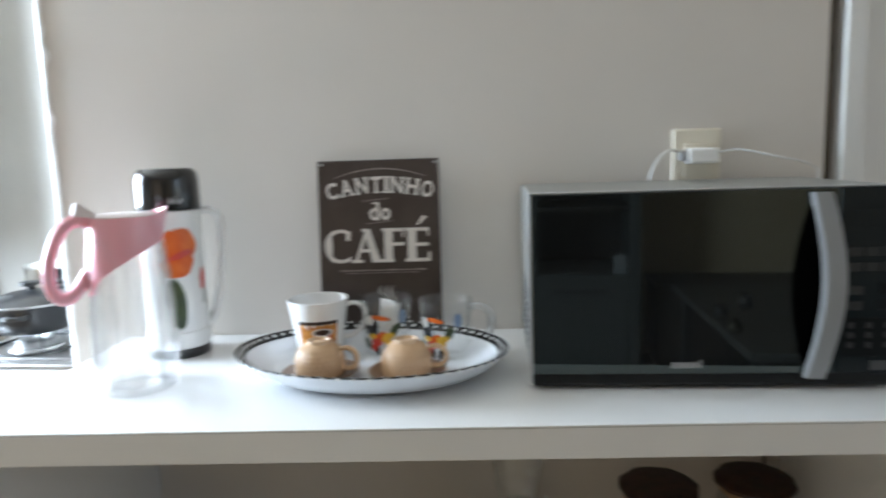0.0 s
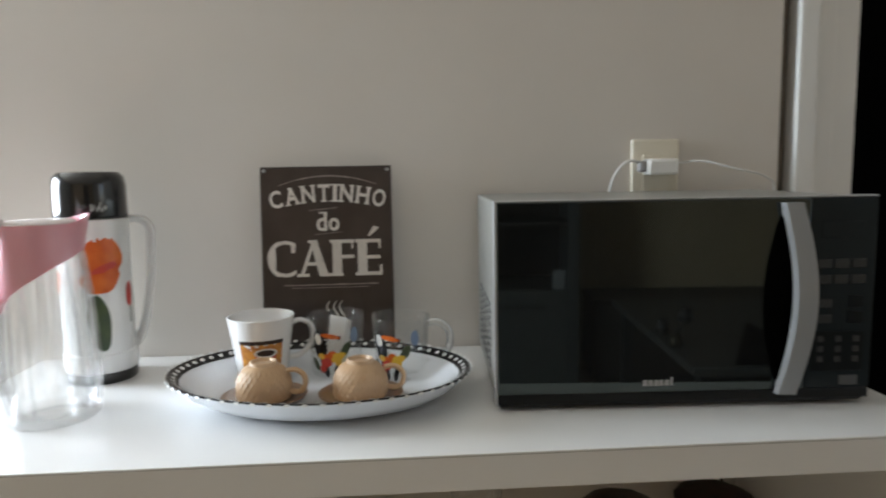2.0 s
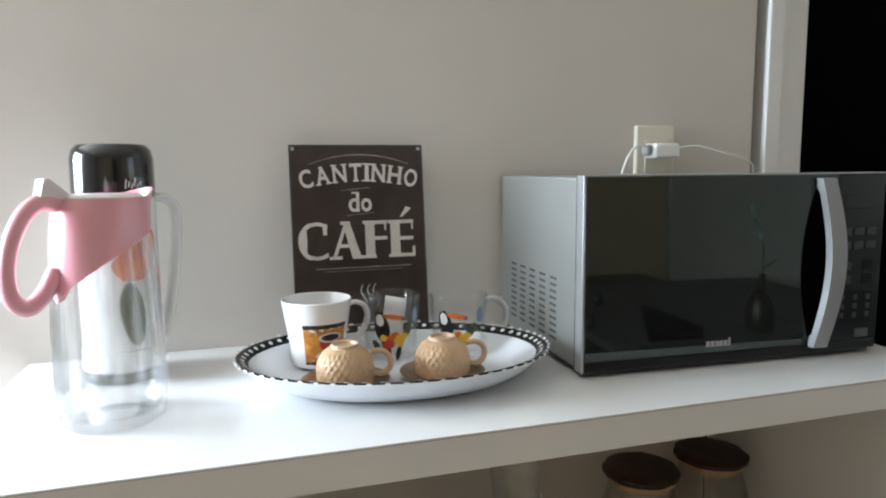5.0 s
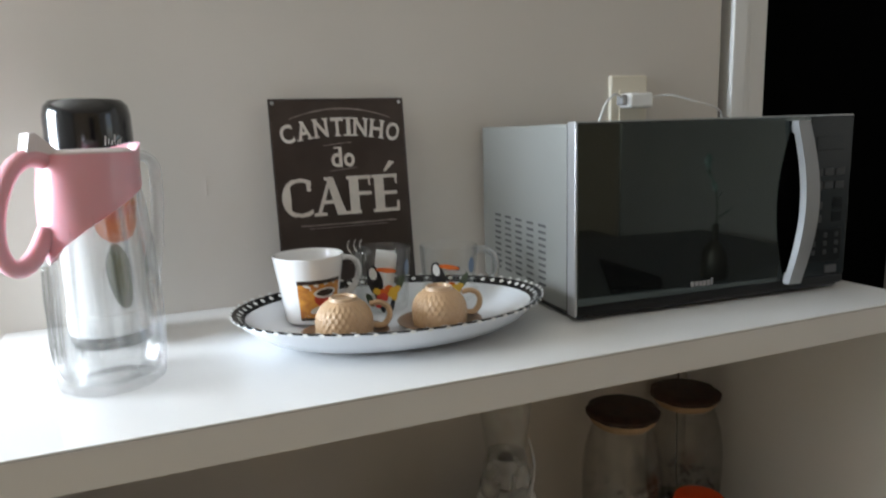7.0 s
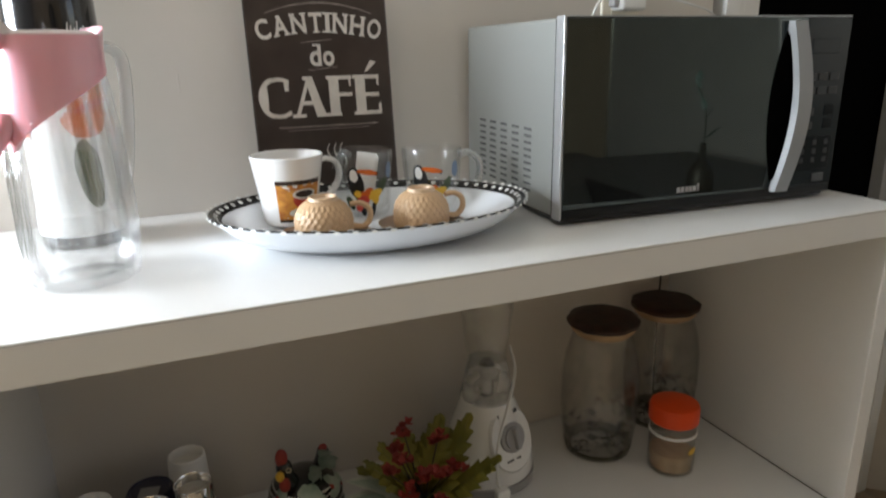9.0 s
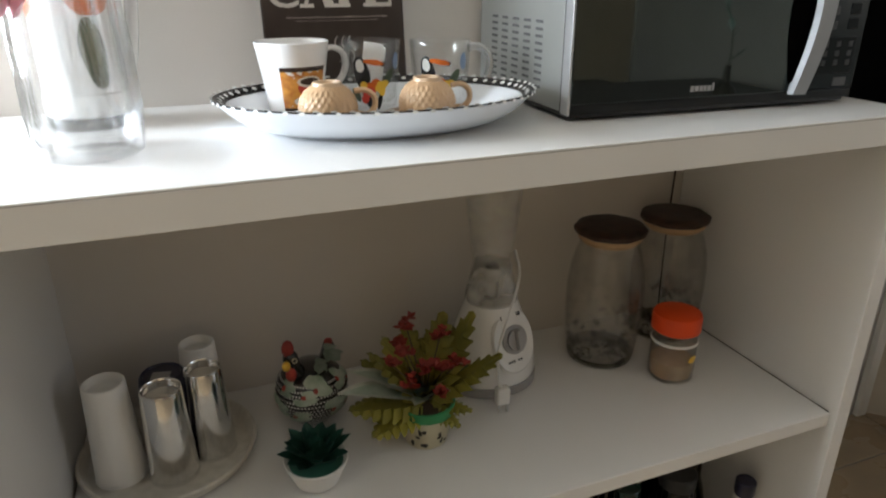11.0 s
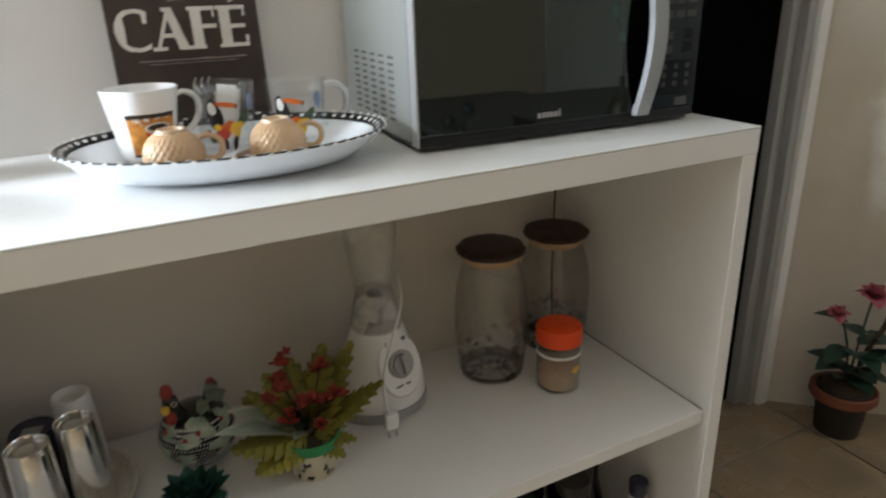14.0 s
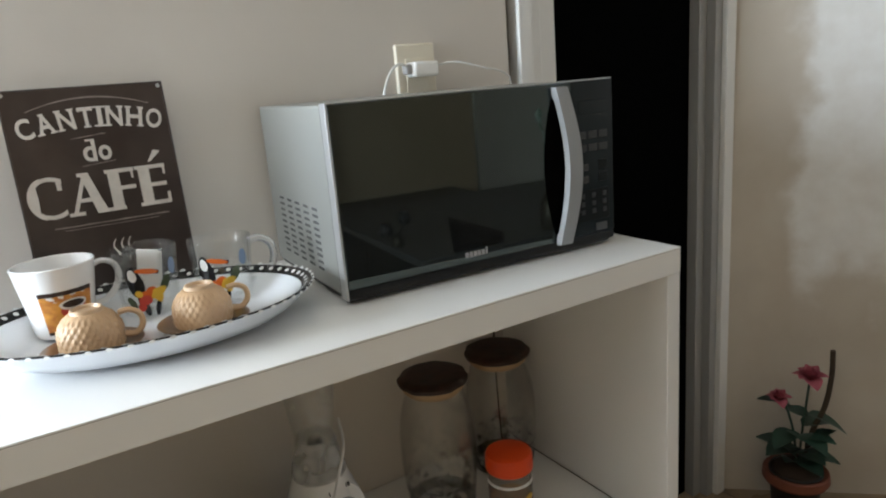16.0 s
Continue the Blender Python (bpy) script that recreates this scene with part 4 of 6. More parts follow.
pitcher(pose(-0.233, 1.140, TOP, 0, 0, 39) @ Matrix.Diagonal((0.89, 0.88, 1, 1)))

# oval platter
PLATE_M = pose(0.086, 1.174, TOP, 0, 0, -6.5) @ Matrix.Diagonal((1.005, 0.95, 1, 1))


def platter(m):
    t = thing("platter", m, "white oval opal platter with black dotted rim", "platter")
    n = 96

    def ring(a, b, z):
        return [(a * math.cos(2 * math.pi * i / n), b * math.sin(2 * math.pi * i / n), z) for i in range(n)]

    def skin(rows, close0=False, close1=False):
        b = bmesh.new()
        rs = [[b.verts.new(p) for p in r] for r in rows]
        for p, q in zip(rs, rs[1:]):
            for i in range(n):
                b.faces.new((p[i], p[(i + 1) % n], q[(i + 1) % n], q[i]))
        if close0:
            b.faces.new(rs[0][::-1])
        if close1:
            b.faces.new(rs[-1])
        bmesh.ops.recalc_face_normals(b, faces=b.faces[:])
        return b

    body = skin([ring(0.120, 0.078, 0.0), ring(0.134, 0.090, 0.001), ring(0.158, 0.112, 0.010), ring(0.176, 0.129, 0.022), ring(0.189, 0.141, 0.0345), ring(0.1935, 0.1455, 0.0385), ring(0.1945, 0.1465, 0.0400), ring(0.193, 0.145, 0.0408), ring(0.187, 0.139, 0.0386), ring(0.172, 0.125, 0.0280), ring(0.162, 0.116, 0.0180), ring(0.150, 0.105, 0.0092), ring(0.135, 0.092, 0.006)], True, True)
    part("dish", body, OPAL, t)
    part("rim_band", skin([ring(0.1949, 0.1469, 0.0396), ring(0.1949, 0.1469, 0.0404), ring(0.193, 0.145, 0.0413), ring(0.187, 0.139, 0.0392), ring(0.1790, 0.1315, 0.0337)]), INK_BLACK, t, "black printed rim band")
    dots = bmesh.new()
    for row, (a, b2, z, cnt, s) in enumerate(((0.1935, 0.1455, 0.0410, 62, 0.0038), (0.1855, 0.1376, 0.0379, 62, 0.0034))):
        for k in range(cnt):
            w = 2 * math.pi * (k + 0.5 * (row % 2)) / cnt
            c = Vector((a * math.cos(w), b2 * math.sin(w), z + 0.0005))
            u = Vector((-a * math.sin(w), b2 * math.cos(w), 0)).normalized()
            v = Vector((u.y, -u.x, 0.62)).normalized()
            f = [dots.verts.new(c + s * (math.cos(q) * u + math.sin(q) * v)) for q in [6.283 * j / 8 for j in range(8)]]
            dots.faces.new(f)
    for k in range(62):
        w = 2 * math.pi * (k + 0.25) / 62
        c = Vector((0.1953 * math.cos(w), 0.1473 * math.sin(w), 0.0398))
        u = Vector((-0.1945 * math.sin(w), 0.1465 * math.cos(w), 0)).normalized()
        v = Vector((-0.35 * u.y, 0.35 * u.x, 0.9)).normalized()
        dots.faces.new([dots.verts.new(c + 0.0028 * (1.25 * math.cos(q) * u + 0.62 * math.sin(q) * v)) for q in [6.283 * j / 8 for j in range(8)]])
    ob = part("rim_dots", dots, WHITE_INK, t, "white dots on the rim", smooth=False)
    tagged(ob, kind="stuff")
    return t


platter(PLATE_M)
PZ = TOP + 0.006


def embossed_cup(m):
    """An upside-down cup on a saucer is two things; this is the cup."""
    t = thing("coffee_cup", m, "honey-tan ceramic cup with diamond relief standing upside down", "cup", "tan coffee cups")
    segs, rows = 168, 34
    b = bmesh.new()
    prof = lambda s: 0.0345 - 0.0010 * (1 - s) - 0.0155 * max(0, (s - 0.30) / 0.70) ** 2.6
    rs = []
    for k in range(rows + 1):
        s = k / rows
        ring = []
        for i in range(segs):
            a = 2 * math.pi * i / segs
            r = prof(s)
            fade = min(1, s / 0.08) * min(1, (1 - s) / 0.10)
            d = abs(math.sin(13 * a + 11 * s)) * abs(math.sin(13 * a - 11 * s))
            r += 0.0016 * fade * (d - 0.25)
            ring.append(b.verts.new((r * math.cos(a), r * math.sin(a), 0.0425 * s + 0.0006)))
        rs.append(ring)
    for p, q in zip(rs, rs[1:]):
        for i in range(segs):
            b.faces.new((p[i], p[(i + 1) % segs], q[(i + 1) % segs], q[i]))
    b.faces.new(rs[-1])
    inner = [[b.verts.new((r * math.cos(2 * math.pi * i / segs), r * math.sin(2 * math.pi * i / segs), z)) for i in range(segs)] for r, z in ((0.0305, 0.0006), (0.028, 0.02), (0.018, 0.034))]
    allr = [rs[0], *inner]
    for p, q in zip(allr, allr[1:]):
        for i in range(segs):
            b.faces.new((p[(i + 1) % segs], p[i], q[i], q[(i + 1) % segs]))
    b.faces.new(inner[-1])
    bmesh.ops.recalc_face_normals(b, faces=b.faces[:])
    me = part("bowl", b, TAN_CERAMIC, t)
    part("foot_ring", lathe([(0.0125, 0.0425), (0.0175, 0.0425), (0.0168, 0.0468), (0.0155, 0.0476), (0.0137, 0.0468), (0.0127, 0.0438), (0, 0.0436)], 36), TAN_FOOT, t, "paler tan foot ring")
    hp = spline([(0.031, 0, 0.036), (0.043, 0, 0.037), (0.053, 0, 0.030), (0.054, 0, 0.018), (0.046, 0, 0.009), (0.034, 0, 0.010)], 6)
    part("handle", tube(hp, 0.0042, 10, flat=0.8), TAN_CERAMIC, t)
    return t


def saucer(m):
    return solo("saucer", lathe([(0, 0), (0.022, 0), (0.028, 0.0015), (0.044, 0.0052), (0.0525, 0.0085), (0.0535, 0.0098), (0.0515, 0.0100), (0.043, 0.0072), (0.028, 0.0038), (0, 0.0034)], 56), SAUCER_BROWN, m, "brown glazed saucer on the platter under an upturned cup", "saucer", "brown saucers")


sc = saucer(pose(0.018, 1.151, PZ))
copy_thing(sc, pose(0.139, 1.148, PZ))
cp = embossed_cup(pose(0.018, 1.151, PZ + 0.0055, 0, 0, -12))
copy_thing(cp, pose(0.139, 1.148, PZ + 0.0055, 0, 0, -4))


def coffee_mug(m):
    t = thing("coffee_mug", m, "white porcelain mug with an amber coffee print, on the platter", "mug")
    R = lambda z: 0.0345 + 0.0135 * (z / 0.097) ** 1.1
    prof = [(0, 0.002), (0.028, 0.002), (0.030, 0.0), (0.0335, 0.001), *[(R(z), z) for z in (0.006, 0.02, 0.035, 0.05, 0.065, 0.08, 0.094)], (R(0.097), 0.0965), (R(0.097) - 0.0012, 0.0976), (R(0.097) - 0.003, 0.0965), *[(R(z) - 0.0034, z) for z in (0.08, 0.06, 0.04, 0.02)], (0.028, 0.007), (0, 0.006)]
    cup = part("cup", lathe(prof, 56), PORCELAIN, t)
    hp = spline([(0.044, 0, 0.083), (0.056, 0, 0.086), (0.070, 0, 0.078), (0.0735, 0, 0.060), (0.066, 0, 0.042), (0.052, 0, 0.030), (0.038, 0, 0.028)], 7)
    part("handle", tube(hp, 0.0056, 10, flat=0.7), PORCELAIN, t)

    def on(u, v, lift=0.0004):
        r = R(v) + lift
        a = u / 0.0415
        return (r * math.cos(a), r * math.sin(a), v)

    c = radians(-90) * 0.0415
    sq = lambda u0, u1, v0, v1: [(u0 + (u1 - u0) * s, v0) for s in (0, 0.25, 0.5, 0.75)] + [(u1, v0 + (v1 - v0) * s) for s in (0, 0.5)] + [(u1 - (u1 - u0) * s, v1) for s in (0, 0.25, 0.5, 0.75)] + [(u0, v1 - (v1 - v0) * s) for s in (0, 0.5)]
    part("print", wrap(sq(c - 0.031, c + 0.031, 0.010, 0.064), on, rings=6), ORANGE_YELLOW, cup, "amber printed picture of coffee")
    for v0, v1 in ((0.0605, 0.0665), (0.0075, 0.0115)):
        part("print_border", wrap(sq(c - 0.031, c + 0.031, v0, v1), lambda u, v: on(u, v, 0.0007)), COFFEE_DARK, cup, "dark border of the print")
    part("print_cup", wrap(blob(c + 0.006, 0.039, 0.015, 0.013, wob=0.04, seed=1), lambda u, v: on(u, v, 0.0008)), RED_INK, cup, "red cup in the print")
    part("print_rim", wrap(blob(c + 0.006, 0.047, 0.0165, 0.0075, wob=0.02, seed=2), lambda u, v: on(u, v, 0.0011)), WHITE_INK, cup)
    part("print_coffee", wrap(blob(c + 0.006, 0.0475, 0.0125, 0.0050, wob=0.02, seed=3), lambda u, v: on(u, v, 0.0014)), COFFEE_DARK, cup)
    part("print_saucer", wrap(blob(c - 0.004, 0.023, 0.012, 0.005, wob=0.1, turn=0.3, seed=4), lambda u, v: on(u, v, 0.0008)), WHITE_INK, cup)
    return t


coffee_mug(pose(-0.003, 1.250, PZ + 0.003, 0, 0, 10) @ Matrix.Diagonal((0.96, 0.96, 0.90, 1)))


def glass_mug(m, seed, paper, turn):
    t = thing("glass_mug", m, "clear glass mug with a bright tropical print" + (" holding folded white paper" if paper else ""), "glass mug", "printed glass mugs")
    R = lambda z: 0.0345 + 0.0065 * z / 0.086
    prof = [(0, 0.0015), (0.030, 0.0), (0.0335, 0.001), *[(R(z), z) for z in (0.006, 0.03, 0.06, 0.084)], (R(0.086) - 0.001, 0.0862), *[(R(z) - 0.0026, z) for z in (0.084, 0.06, 0.03, 0.012)], (0.028, 0.0075), (0, 0.007)]
    cup = part("cup", lathe(prof, 56), GLASS, t)
    hp = spline([(0.0385, 0, 0.074), (0.052, 0, 0.076), (0.066, 0, 0.066), (0.069, 0, 0.048), (0.062, 0, 0.030), (0.050, 0, 0.020), (0.036, 0, 0.018)], 7)
    part("handle", tube(hp, 0.0052, 10), SOLID_GLASS, t).matrix_basis = pose(0, 0, 0, 0, 0, turn)

    def on(u, v, lift=0.0004):
        r = R(v) + lift
        a = u / 0.038
        return (r * math.cos(a), r * math.sin(a), v)

    def ink(name, shapes, material, lift, c):
        for k, s in enumerate(shapes):
            s = (c + (s[0] - c) * 1.22, 0.036 + (s[1] - 0.036) * 1.12, s[2] * 1.22, s[3] * 1.15, *s[4:])
            b = wrap(blob(*s, wob=0.08, seed=seed + k) if len(s) == 4 else blob(*s[:4], wob=0.08, turn=s[4], seed=seed + k), lambda u, v: on(u, v, lift + 0.00012 * k), rings=3)
            part(name, b, material, cup)

    c = radians(-128) * 0.038
    ink("print_dark", [(c - 0.0068, 0.046, 0.0082, 0.019, 0.16), (c + 0.0155, 0.0562, 0.0022, 0.0028), (c - 0.002, 0.022, 0.0045, 0.016, 0.25), (c + 0.012, 0.014, 0.003, 0.009, -0.2)], INK_BLACK, 0.0003, c)
    ink("print_white", [(c - 0.0085, 0.0545, 0.0042, 0.0075, 0.1)], WHITE_INK, 0.0007, c)
    ink("print_orange", [(c + 0.006, 0.0585, 0.0105, 0.0032, -0.18), (c + 0.003, 0.030, 0.0065, 0.0065), (c + 0.008, 0.036, 0.005, 0.004)], ORANGE, 0.0008, c)
    ink("print_red", [(c + 0.0005, 0.025, 0.0065, 0.006), (c - 0.004, 0.017, 0.004, 0.005)], RED_INK, 0.0010, c)
    ink("print_yellow", [(c + 0.0145, 0.032, 0.0085, 0.0050, 0.5), (c + 0.0135, 0.029, 0.0045, 0.0090, 0.3), (c - 0.005, 0.033, 0.004, 0.004)], YELLOW_INK, 0.0011, c)
    ink("print_green", [(c + 0.023, 0.041, 0.0045, 0.010, -0.5), (c - 0.014, 0.022, 0.004, 0.009, 0.5)], GREEN_INK, 0.0005, c)
    ink("print_blue", [(radians(-66) * 0.038, 0.058, 0.0048, 0.010, 0.1)], BLUE_INK, 0.0005, radians(-66) * 0.038)
    if paper:
        pb2 = box(-0.016, 0.010, -0.003, -0.001, 0.010, 0.083, 0.0004)
        merge(pb2, box(-0.010, 0.014, 0.002, 0.0035, 0.010, 0.078, 0.0004), Matrix.Rotation(0.25, 4, "Z"))
        part("paper", pb2, MATTE_WHITE, t, "folded white paper sachets").matrix_basis = pose(0, 0.004, 0, 4, 9, -40)
    return t


glass_mug(pose(0.099, 1.262, PZ + 0.002, 0, 0, 20), 3, True, 82)
glass_mug(pose(0.191, 1.240, PZ + 0.001, 0, 0, 5), 3, False, -13)

# outlet plate with its plug, and the thin cables
ot = thing("wall_outlet", pose(0.574, WY, 1.277), "cream plastic outlet plate on the wall above the microwave", "outlet")
part("plate", box(0, 0.080, -0.009, 0.0, 0, 0.120, 0.004, 3), CREAM_PLASTIC, ot)
part("insert", box(0.018, 0.062, -0.0105, -0.0085, 0.025, 0.095, 0.0015), CREAM_PLASTIC, ot)
pg = thing("power_plug", pose(0.618, WY - 0.0105, 1.352), "white plug adapter in the outlet with thin cables", "plug")
part("plug_body", box(-0.028, 0.022, -0.034, 0.0, -0.013, 0.013, 0.005, 3), WHITE_PLASTIC, pg)
part("plug_nose", box(-0.040, -0.027, -0.026, -0.008, -0.008, 0.010, 0.004, 3), GREY_PLASTIC, pg, "grey plug nose")
part("cable", tube(spline([(-0.036, -0.02, 0.006), (-0.058, -0.03, 0.010), (-0.078, -0.035, -0.004), (-0.090, -0.034, -0.030), (-0.094, -0.02, -0.075)], 8), 0.0022, 8), CABLE_WHITE, pg)
part("cable", tube(spline([(0.020, -0.02, 0.004), (0.055, -0.035, 0.008), (0.105, -0.045, -0.004), (0.160, -0.040, -0.018), (0.185, -0.025, -0.045), (0.188, -0.012, -0.16)], 8), 0.0018, 8), CABLE_WHITE, pg)

# ---- things on the middle board ----
def tray(m):
    t = thing("round_tray", m, "round greyish beige tray holding upturned tumblers", "tray")
    part("well", lathe([(0, 0), (0.106, 0), (0.1155, 0.0024), (0.1130, 0.0066), (0.106, 0.004), (0, 0.004)], 64), TRAY_BEIGE, t)
    part("rim", lathe([(0.1158, 0.0025), (0.118, 0.003), (0.125, 0.014), (0.128, 0.020), (0.127, 0.0225), (0.1235, 0.0225), (0.1205, 0.018), (0.115, 0.008), (0.1133, 0.0067)], 64), TRAY_BEIGE, t, "raised ribbed rim")
    return t


tray(pose(-0.226, 1.268, MID) @ Matrix.Diagonal((0.97, 0.97, 1, 1)))


def tumbler(name, m, material, h, r0, r1, label, group="upturned tumblers"):
    """A tumbler standing on its rim: r0 at the rim, r1 at its closed end on top."""
    t = thing(name, m, label, "tumbler", group)
    prof = [(r0 - 0.0022, 0.0062), (r0, 0.006), *[(r0 + (r1 - r0) * s, 0.006 + (h - 0.010) * s) for s in (0.25, 0.5, 0.75, 1)], (r1 - 0.0008, h - 0.001), (r1 - 0.0025, h), (r1 - 0.0038, h - 0.002), (r1 - 0.0042, h - 0.016), (r0 - 0.0022, 0.0062)]
    part("body", lathe(prof, 48), material, t)
    part("rim", lathe([(r0 - 0.0022, 0.001), (r0 - 0.001, 0.0), (r0 + 0.0006, 0.0008), (r0 + 0.0009, 0.003), (r0 + 0.0002, 0.0058), (r0 - 0.0020, 0.0058), (r0 - 0.0022, 0.001)], 48), material, t)
    part("base", lathe([(0, h - 0.018), (r1 - 0.0046, h - 0.018), (r1 - 0.0046, h - 0.0125), (r1 * 0.6, h - 0.0140), (0, h - 0.0138)], 40), material, t)
    return t


TZ = MID + 0.0045
tumbler("tumbler", pose(-0.290, 1.245, TZ), MATTE_WHITE, 0.152, 0.0345, 0.0275, "tall matte white plastic tumbler standing upside down")
tumbler("tumbler", pose(-0.220, 1.220, TZ), STEEL, 0.142, 0.0330, 0.0275, "polished aluminium tumbler standing upside down")
tumbler("tumbler", pose(-0.165, 1.255, TZ), STEEL, 0.142, 0.0320, 0.0262, "polished aluminium tumbler standing upside down")
tumbler("tumbler", pose(-0.170, 1.328, TZ), MATTE_WHITE, 0.143, 0.0320, 0.0260, "matte white tumbler standing upside down behind the others")
dm = thing("dark_mug", pose(-0.222, 1.303, TZ), "dark navy mug standing upside down with a pale sticker", "mug")
part("cup", lathe([(0, 0.110), (0.0295, 0.110), (0.0300, 0.001), (0.0325, 0), (0.0345, 0.002), (0.0340, 0.100), (0.0325, 0.112), (0.0290, 0.117), (0.0265, 0.117), (0.0255, 0.1150), (0, 0.1150)], 40), NAVY, dm)
part("sticker", box(-0.013, 0.013, -0.020, 0.004, 0.1152, 0.1160), GREY_PLASTIC, dm, "pale grey sticker on the base").matrix_basis = pose(0, 0, 0, 0, 0, -12)


def ball(c, rx, ry, rz, bm, segs=16):
    """An egg round c."""
    b = lathe([(0, -1), (0.38, -0.92), (0.71, -0.71), (0.92, -0.38), (1, 0), (0.92, 0.38), (0.71, 0.71), (0.38, 0.92), (0, 1)], segs)
    return merge(bm, b, Matrix.Translation(c) @ Matrix.Diagonal((rx, ry, rz, 1)))


def hen_pot(m):
    """A lidded ceramic hen pot in a plain rounded outline, with dots and relief leaves."""
    t = thing("ceramic_pot", m, "black hen-shaped ceramic pot with white dots, pale leaves and red comb", "ceramic pot")
    prof = [(0, 0), (0.028, 0), (0.031, 0.004), (0.040, 0.012), (0.053, 0.030), (0.0585, 0.048), (0.0570, 0.062), (0.0525, 0.066)]
    body = part("body", lathe([*prof, (0.050, 0.067), (0, 0.067)], 48), HEN_BODY, t)
    crown = [(0.0540, 0.0675), (0.0560, 0.070), (0.0530, 0.078), (0.0440, 0.088), (0.0300, 0.097), (0.0140, 0.102), (0, 0.103)]
    lid = part("lid", lathe([(0, 0.0675), *crown], 48), HEN_BODY, t)
    # the hen's neck, head and tail, then comb, wattle, beak and eye ring
    k = bmesh.new()
    tube(spline([(-0.020, -0.014, 0.088), (-0.029, -0.017, 0.108), (-0.031, -0.018, 0.124)], 5), 0.0150, 14, bm=k, taper=lambda q: 1.0 - 0.2 * q)
    ball((-0.031, -0.018, 0.126), 0.0122, 0.0122, 0.0120, k)
    tube(spline([(0.014, 0.0, 0.088), (0.026, 0.002, 0.108), (0.033, 0.003, 0.126)], 5), 0.0170, 14, bm=k, flat=0.55)
    part("knob", k, HEN_BODY, lid, "black hen's neck, head and tail")
    for c, r in (((-0.034, -0.020, 0.143), (0.0095, 0.0070, 0.0150)), ((-0.034, -0.033, 0.105), (0.0085, 0.0060, 0.0120)), ((0.031, -0.006, 0.136), (0.0070, 0.0050, 0.0060))):
        part("hen_red", ball(c, *r, bmesh.new()), BERRY, lid, "red piece of the hen's comb, wattle and tail")
    part("beak", ball((-0.040, -0.033, 0.121), 0.0068, 0.0075, 0.0080, bmesh.new()), YELLOW_INK, lid, "yellow beak")
    ring = [(-0.0265 + 0.0038 * math.cos(q * 0.5236), -0.0320, 0.1275 + 0.0038 * math.sin(q * 0.5236)) for q in range(13)]
    part("eye_ring", tube(ring, 0.0009, 6), CREAM_POT, lid, "thin cream painted eye ring")

    def reach(z):
        rows = prof if z < 0.067 else crown
        return float(np.interp(z, [q[1] for q in rows], [q[0] for q in rows]))

    on = lambda lift: (lambda u, v: ((reach(v) + lift) * math.cos(u), (reach(v) + lift) * math.sin(u), v))
    dots = bmesh.new()
    for row in range(13):
        z = 0.010 + 0.0062 * row
        for q in range(44):
            wrap(blob(radians(-205 + 5.4 * q + 2.7 * (row % 2)), z, 0.030 * 0.055 / max(0.03, reach(z)), 0.0017, n=6, wob=0, seed=1), on(0.0004), bm=dots, rings=1)
    tagged(part("dot_paint", dots, WHITE_INK, t, "white painted dots"), kind="stuff")
    rf = random.Random(8)
    for q, (az, z, size, tilt) in enumerate(((-165, 0.044, 0.024, 0.5), (-128, 0.036, 0.023, -0.6), (-66, 0.042, 0.026, 0.4), (-30, 0.036, 0.023, -0.4), (10, 0.046, 0.022, 0.3), (-92, 0.080, 0.024, 0.9), (-112, 0.072, 0.020, -0.7), (-45, 0.084, 0.020, -0.5), (-20, 0.074, 0.020, 0.8), (-150, 0.080, 0.018, 0.2))):
        lf = bmesh.new()
        for turn in (0.0, 1.15, -1.15):
            a = tilt + turn
            uu, vv = radians(az) + 0.55 * size * math.cos(a) / 0.055, z + 0.45 * size * math.sin(a)
            wrap(blob(uu, vv, 0.62 * size / 0.055, 0.30 * size, n=20, wob=0.16, turn=0.0, seed=30 + q), on(0.0012 + 0.0004 * (turn > 0) + 0.0008 * (turn < 0)), bm=lf, rings=3)
        leafy = part("leaf_paint", lf, LEAF_PALE, lid if z > 0.067 else body, "pale green painted leaf")
        dot = wrap(blob(radians(az), z, 0.0040 / 0.055, 0.0036, n=10, wob=0.1, seed=q), on(0.0026), rings=2)
        part("berry_paint", dot, BERRY, leafy, "small red painted berry")
    for q in range(8):
        m2 = Matrix.Translation((0.018 + 0.0030 * q, -0.012 - 0.002 * (q % 3), 0.100 + 0.0045 * q)) @ Matrix.Rotation(rf.uniform(-2.6, -0.3), 4, "Z") @ Matrix.Rotation(rf.uniform(-0.7, 0.5), 4, "Y")
        part("relief_leaf", leaf(0.025, 0.022, -0.25, 0.2, 5, 0.001), LEAF_PALE, lid, "pale green relief leaf").matrix_basis = m2
    return t


hen_pot(pose(-0.010, 1.290, MID) @ Matrix.Scale(0.98, 4))


